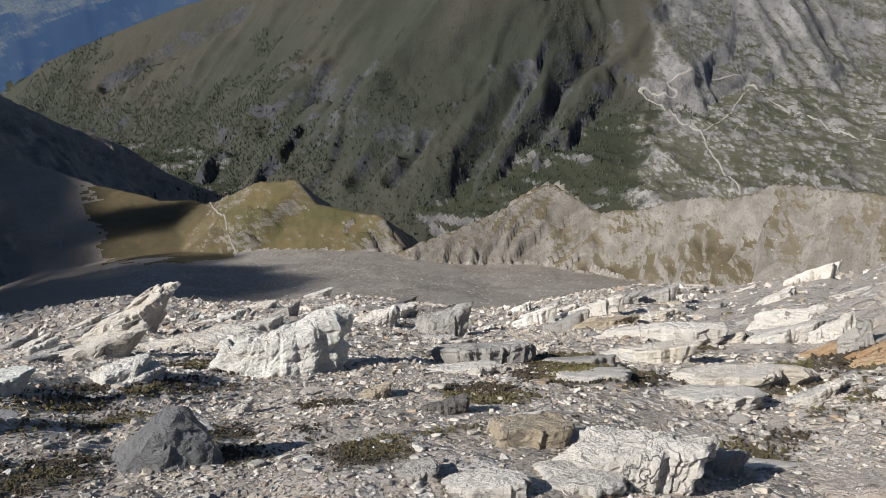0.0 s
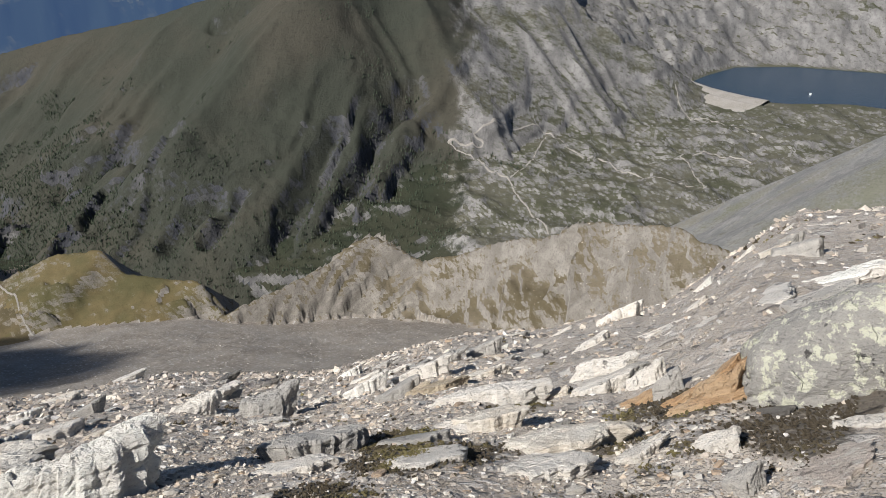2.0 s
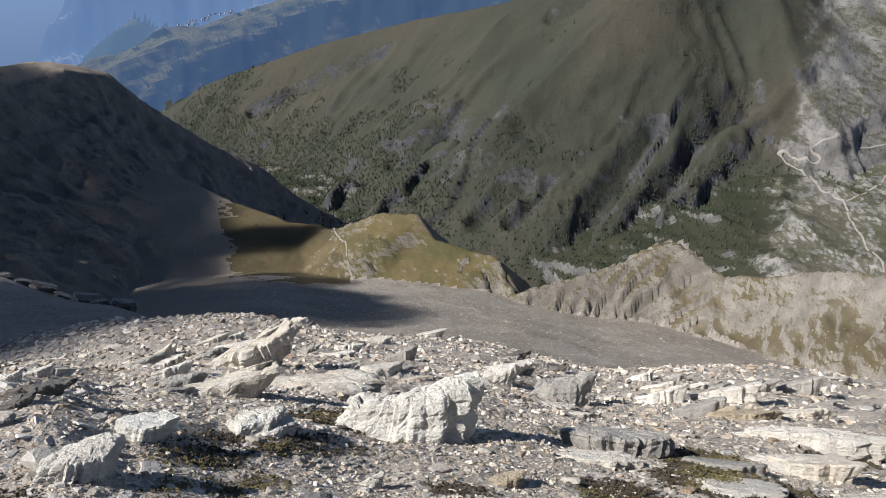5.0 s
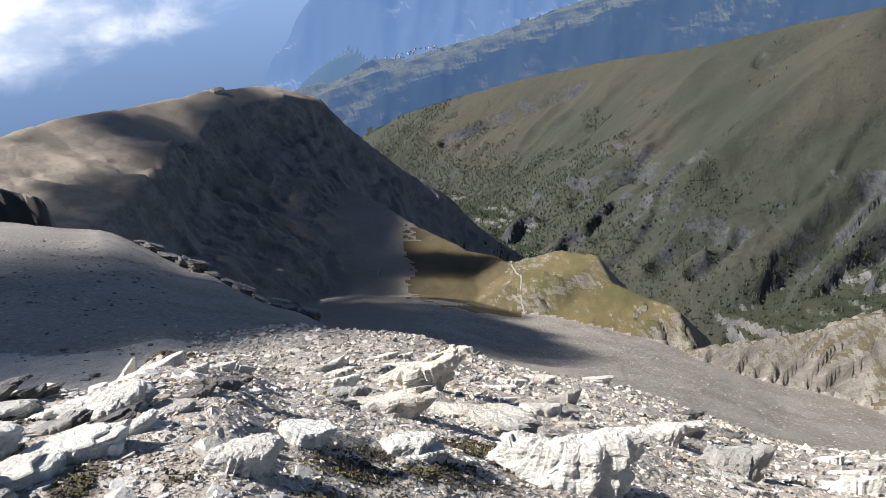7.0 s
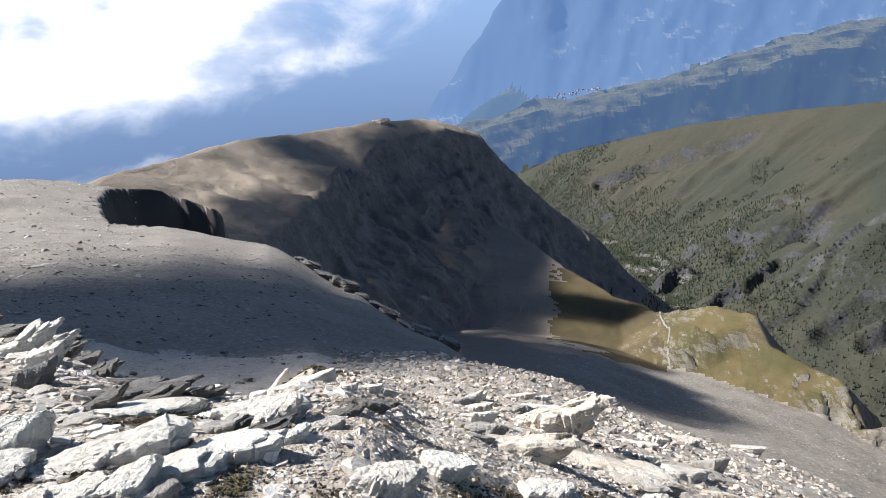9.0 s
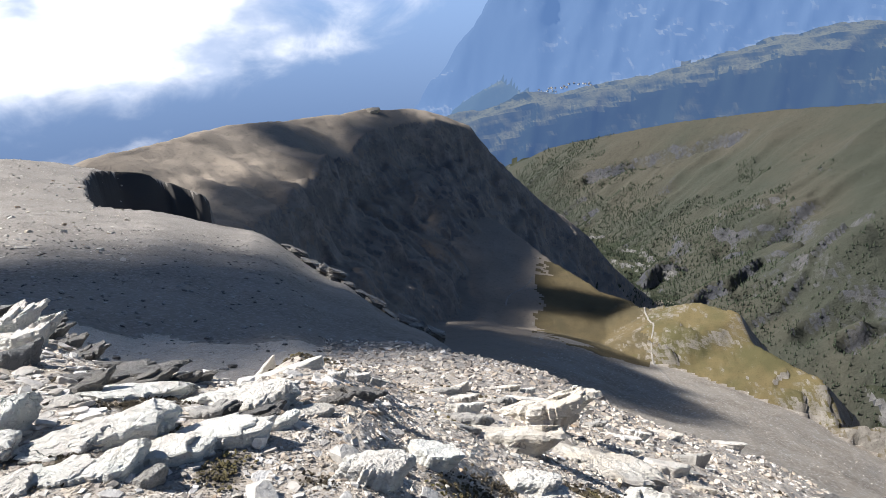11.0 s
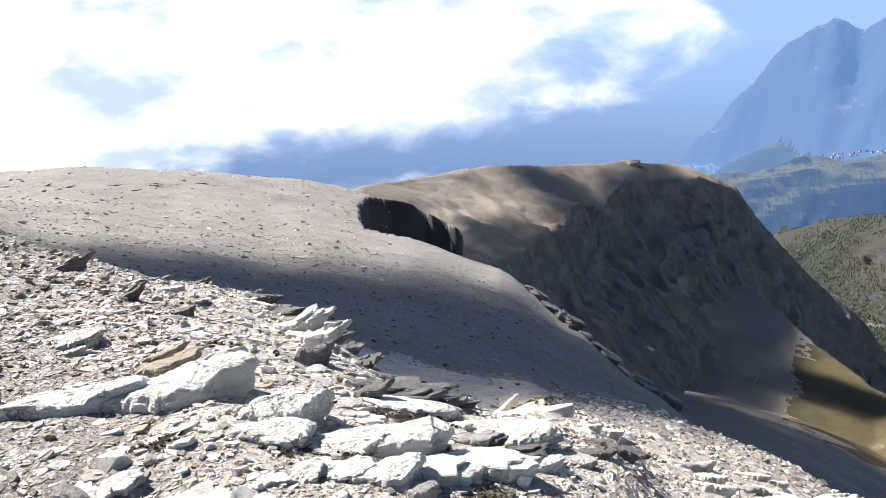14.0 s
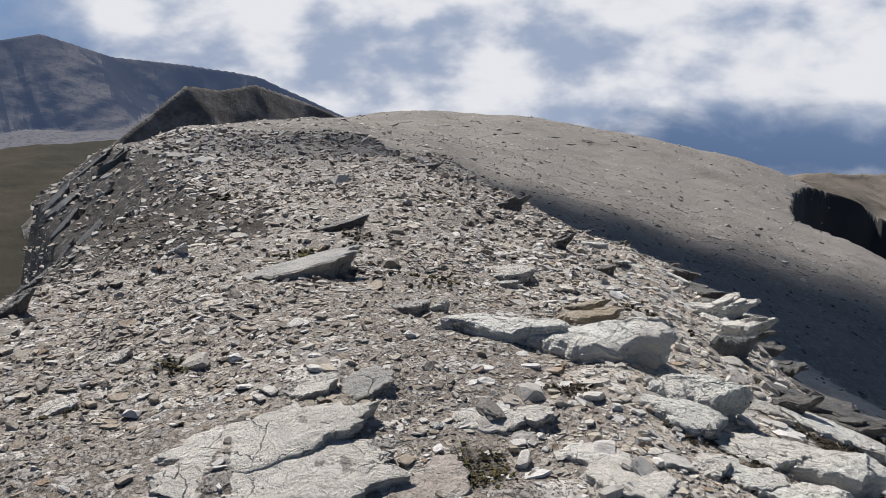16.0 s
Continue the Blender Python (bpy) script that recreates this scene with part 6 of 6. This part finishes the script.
heap("rubble", [strewn(1500, -78, 104, 2.6, 11, 0.05, 0.15, 3, 0.75), strewn(1600, -78, 24, 8, 32, 0.07, 0.26, 4, 0.6), strewn(1500, 24, 60, 8, 32, 0.11, 0.34, 44, 0.8), strewn(700, -78, 104, 14, 48, 0.2, 0.55, 5, 0.85)],
     M["rubble"], "strewn rubble of pale and dark schist plates", "rubble")
heap("rubble", [strewn(7500, 52, 102, 7, 42, 0.05, 0.2, 7, 0.95), strewn(2500, 56, 104, 8, 32, 0.1, 0.3, 45, 0.85)], M["brown_rubble"], "strewn brown-grey schist plates along the crest", "rubble")
heap("ridge_plates", [strewn(5000, 58, 96, 36, 120, 0.18, 0.7, 17, 0.95), strewn(1200, 82, 92, 14, 110, 0.2, 0.8, 18, 0.8)], M["rubble"],
     "thin schist plates along the ridge crest", "rubble")
M["scree_stone"] = loose_material("scree_stones", [(0.10, 0.092, 0.085), (0.17, 0.157, 0.14), (0.07, 0.066, 0.062), (0.30, 0.28, 0.255), (0.13, 0.12, 0.108), (0.42, 0.40, 0.37)], True)
heap("scree_stones", [strewn(13000, 4, 72, 7, 150, 0.08, 0.5, 6, 0.4, 0.2)], M["scree_stone"], "dark and pale stones scattered over fine scree", "rubble")
heap("plateau_stones", [strewn(7000, 36, 80, 90, 360, 0.25, 1.3, 26, 0.7, 0.2)], M["rubble"], "grey stones scattered over the rounded summit", "rubble")
heap("basin_boulders", [strewn(3000, -66, 6, 240, 520, 0.35, 1.3, 16, 0.4, 0.2)], M["rubble"], "pale boulders scattered over the scree basin", "rubble")

# single stones near the path
singles = strewn(900, -76, 102, 1.5, 8.0, 0.04, 0.15, 8, 0.75)
turns = frames_of(singles[3], singles[4], singles[7])
stone_meshes = []
for v, f in FINE_SHAPES:
    mesh = bpy.data.meshes.new("stone")
    mesh.from_pydata(v.tolist(), [], f.tolist())
    mesh.materials.append(M["stone"])
    stone_meshes.append(mesh)
for k in range(min(290, len(singles[0]))):
    x, y, z, nx, ny, size, shape, spin = (c[k] for c in singles)
    ob = new("stone", stone_meshes[shape])
    low = FINE_SHAPES[shape][0][:, 2].min()
    up = Vector(turns[k][:, 2])
    ob.matrix_world = Matrix.Translation(Vector((x, y, z)) - up * (low * 0.55 * size)) @ Matrix(turns[k].tolist()).to_4x4() @ Matrix.Scale(size, 4)
    tagged(ob, "loose flat schist stone on gravel" if shape < 12 else "loose blocky schist stone on gravel", "stone", group="loose stones on the ridge")

# moss and low alpine cushions
m, n = material("moss")
p = place(n)
tone = n.noise(p, 1.6, 5, 0.6)
leafy = n.noise(p, 60.0, 5, 0.75)
colour = n.mix(n.span(tone, 0.47, 0.66), (0.085, 0.070, 0.05), (0.20, 0.172, 0.075))
colour = n.mix(n.span(leafy, 0.45, 0.7, 0, 0.5), colour, (0.13, 0.105, 0.06))
finish(n, colour, 0.95, leafy, 1.0, 0.02, 0.1)
M["moss"] = m


def cushions(count, seed):
    """Ragged mats of small tufts."""
    rng = np.random.default_rng(seed)
    az, r = rng.uniform(-78, 100, count), 1.2 * (14 / 1.2) ** rng.uniform(0, 1, count)
    x, y = -np.sin(np.radians(az)) * r, np.cos(np.radians(az)) * r
    ok = mossy(x, y) > rng.uniform(-0.02, 0.3, count)
    x, y, r = x[ok], y[ok], r[ok]
    k = len(x)
    tuft = r * rng.uniform(0.0025, 0.0065, k)
    return heap("moss", [(x, y, land(x, y)[0] + 0.006, rng.normal(0, 0.5, k), rng.normal(0, 0.5, k), tuft, rng.integers(18, 30, k), rng.uniform(0, 6.3, k))], M["moss"],
                "ragged brown and yellow-green moss mats between stones", "moss")


cushions(230000, 9)

# ======== conifers on the valley sides ========
m, n = material("conifer_needles")
luck = n.put("ShaderNodeNewGeometry").outputs["Random Per Island"]
finish(n, n.mix(luck, (0.04, 0.055, 0.038), (0.07, 0.085, 0.052)), 0.95)
M["conifer"] = m


def conifers(count, seed, az_lo, az_hi, r_lo, r_hi):
    rng = np.random.default_rng(seed)
    az, r = rng.uniform(az_lo, az_hi, count), np.sqrt(rng.uniform(r_lo ** 2, r_hi ** 2, count))
    x, y = -np.sin(np.radians(az)) * r, np.cos(np.radians(az)) * r
    z, pick, kinds_here = land(x, y)
    kind_here = np.array(kinds_here)[pick]
    d, h, arc, side = along(x, y, VALLEY)
    up = z - h
    wood = 0.8 * fbm(x, y, 170, 3, 88) + 0.75 * fbm(x, y, 45, 3, 89)
    limit = np.interp(up, (-80, 0, 60, 160, 260, 420), (-1.0, -0.6, -0.15, 0.18, 0.42, 0.8))
    limit = limit + np.interp(az, (-60, -43, -36, -4, 0), (1.5, 0.9, 0, 0, -0.25))
    ok = (wood > limit) & ((kind_here == "green") | (kind_here == "valley") | (kind_here == "dark") & (az < 5) & (up < 150))
    x, y, z = x[ok], y[ok], z[ok]
    co, tri, base = [], [], 0
    for k in range(len(x)):
        tall = rng.uniform(4, 9.5)
        wide = tall * rng.uniform(0.17, 0.26)
        v, f = [], []
        for j in range(3):
            lo, hi, w = tall * (0.08 + 0.27 * j), tall * (0.52 + 0.24 * j), wide * (1 - 0.27 * j)
            a = np.arange(5) * 2 * math.pi / 5 + rng.uniform(0, 6)
            rad = w * rng.uniform(0.7, 1.2, 5)
            s = len(v)
            v += [(x[k] + rng.normal(0, 0.2), y[k] + rng.normal(0, 0.2), z[k] + hi)] + [(x[k] + math.cos(q) * m_, y[k] + math.sin(q) * m_, z[k] + lo + rng.uniform(-0.8, 0.4)) for q, m_ in zip(a, rad)]
            f += [(s, s + 1 + q, s + 1 + (q + 1) % 5) for q in range(5)]
        co.append(np.array(v))
        tri.append(np.array(f) + base)
        base += len(v)
    mesh = bpy.data.meshes.new("conifers")
    mesh.from_pydata(np.concatenate(co).tolist(), [], np.concatenate(tri).tolist())
    mesh.materials.append(M["conifer"])
    return tagged(new("conifers", mesh), "scattered dark green conifers on the valley sides", "trees", kind="stuff")


conifers(40000, 12, -60, 11, 1000, 3000)
conifers(22000, 13, -16, 9, 1300, 2900)

# stream and gravel tongue that run down from the terrace
def reach_mid(az, el):
    r = np.geomspace(330, 1400, 900)
    x, y = spot(az, r)
    z, _, _ = land(x, y)
    hit = np.nonzero(z > EYE + math.tan(radians(el)) * r)[0]
    return float(r[hit[0]]) if len(hit) else 700.0


M["pale_bed"] = ground_material("pale_stream_bed", [(0.22, 0.205, 0.18), (0.28, 0.262, 0.235), (0.33, 0.312, 0.285)], (20, 2), 1.5, 0.2, 0.5)
for line, width in ((((-4.9, -26.2), (-5.9, -26.8), (-6.9, -27.8), (-6.7, -29.3), (-7.5, -30.8), (-9.6, -32.2)), 1.5),
                    (((3.6, -25.1), (3.9, -25.8), (5.7, -26.7), (5.8, -27.5)), 2.0)):
    strip("stream_bed", [spot(a, reach_mid(a, e)) for a, e in line], width, M["pale_bed"], 0.1, "pale gravel stream bed running down from the terrace", "stream")


# ======== far village and a boat on the reservoir ========
def part(name, bm, mat, parent, label=""):
    mesh = bpy.data.meshes.new(name)
    bm.to_mesh(mesh)
    bm.free()
    mesh.materials.append(mat)
    ob = new(name, mesh)
    ob.parent = parent
    return tagged(ob, label) if label else ob


def plain_material(name, colour, rough=0.7):
    m, n = material(name)
    tone = n.noise(place(n), 1.5, 5, 0.6)
    finish(n, n.mix(n.span(tone, 0.35, 0.65), colour, tuple(c * 0.82 for c in colour)), rough)
    return m


M["plaster"] = plain_material("white_plaster", (0.5, 0.49, 0.47))
M["shingle"] = plain_material("grey_shingle", (0.20, 0.18, 0.17))
M["hull"] = plain_material("white_hull", (0.8, 0.8, 0.78), 0.35)


def house(x, y, z, turn):
    ob = new("house")
    ob.matrix_world = pose(x, y, z, 0, 0, turn)
    bm = bmesh.new()
    bmesh.ops.create_cube(bm, size=1.0, matrix=Matrix.Translation((0, 0, 2.5)) @ Matrix.Diagonal((10, 7, 7, 1)))
    part("wall", bm, M["plaster"], ob)
    bm = bmesh.new()
    low = [bm.verts.new(p) for p in ((-5.6, -4.2, 5.4), (5.6, -4.2, 5.4), (5.6, 4.2, 5.4), (-5.6, 4.2, 5.4))]
    top = [bm.verts.new(p) for p in ((-5.6, 0, 8), (5.6, 0, 8))]
    for f in ((low[0], low[1], top[1], top[0]), (low[2], low[3], top[0], top[1]), (low[1], low[2], top[1]), (low[3], low[0], top[0]), (low[3], low[2], low[1], low[0])):
        bm.faces.new(f)
    part("roof", bm, M["shingle"], ob)
    return tagged(ob, "white village house with a grey pitched roof", "house", group="houses of the far village")


rng = np.random.default_rng(31)
first = None
for k in range(24):
    az = rng.uniform(0.0, 4.4)
    el = np.interp(az, (0, 4.4), (-10.3, -11.0)) + rng.normal(0, 0.12)
    r = np.linspace(4000, 4700, 400)
    x, y = spot(az, r)
    z = land(x, y)[0]
    hit = np.nonzero(z > EYE + math.tan(radians(el)) * r)[0]
    if not len(hit):
        continue
    q = hit[0]
    at = pose(float(x[q]), float(y[q]), float(z[q]), 0, 0, float(rng.uniform(0, 180)))
    if first is None:
        first = house(float(x[q]), float(y[q]), float(z[q]) - 0.5, 30)
    else:
        copy_thing(first, at)

boat = new("boat")
bx, by = spot(-67.6, 2480)
boat.matrix_world = pose(bx, by, LAKE_LEVEL, 0, 0, 20)
bm = bmesh.new()
bmesh.ops.create_cube(bm, size=1.0, matrix=Matrix.Translation((0, 0, 0.8)) @ Matrix.Diagonal((20, 7, 2.4, 1)))
for v in bm.verts:
    if v.co.z < 0.5:
        v.co.x, v.co.y = v.co.x * 0.85, v.co.y * 0.7
bmesh.ops.bevel(bm, geom=bm.edges[:], offset=0.4, segments=1, affect="EDGES")
part("hull", bm, M["hull"], boat)
bm = bmesh.new()
bmesh.ops.create_cube(bm, size=1.0, matrix=Matrix.Translation((-2, 0, 3.6)) @ Matrix.Diagonal((9, 5, 3.2, 1)))
bmesh.ops.bevel(bm, geom=bm.edges[:], offset=0.3, segments=1, affect="EDGES")
part("cabin", bm, M["hull"], boat)
tagged(boat, "small white work boat floating on the reservoir", "boat")
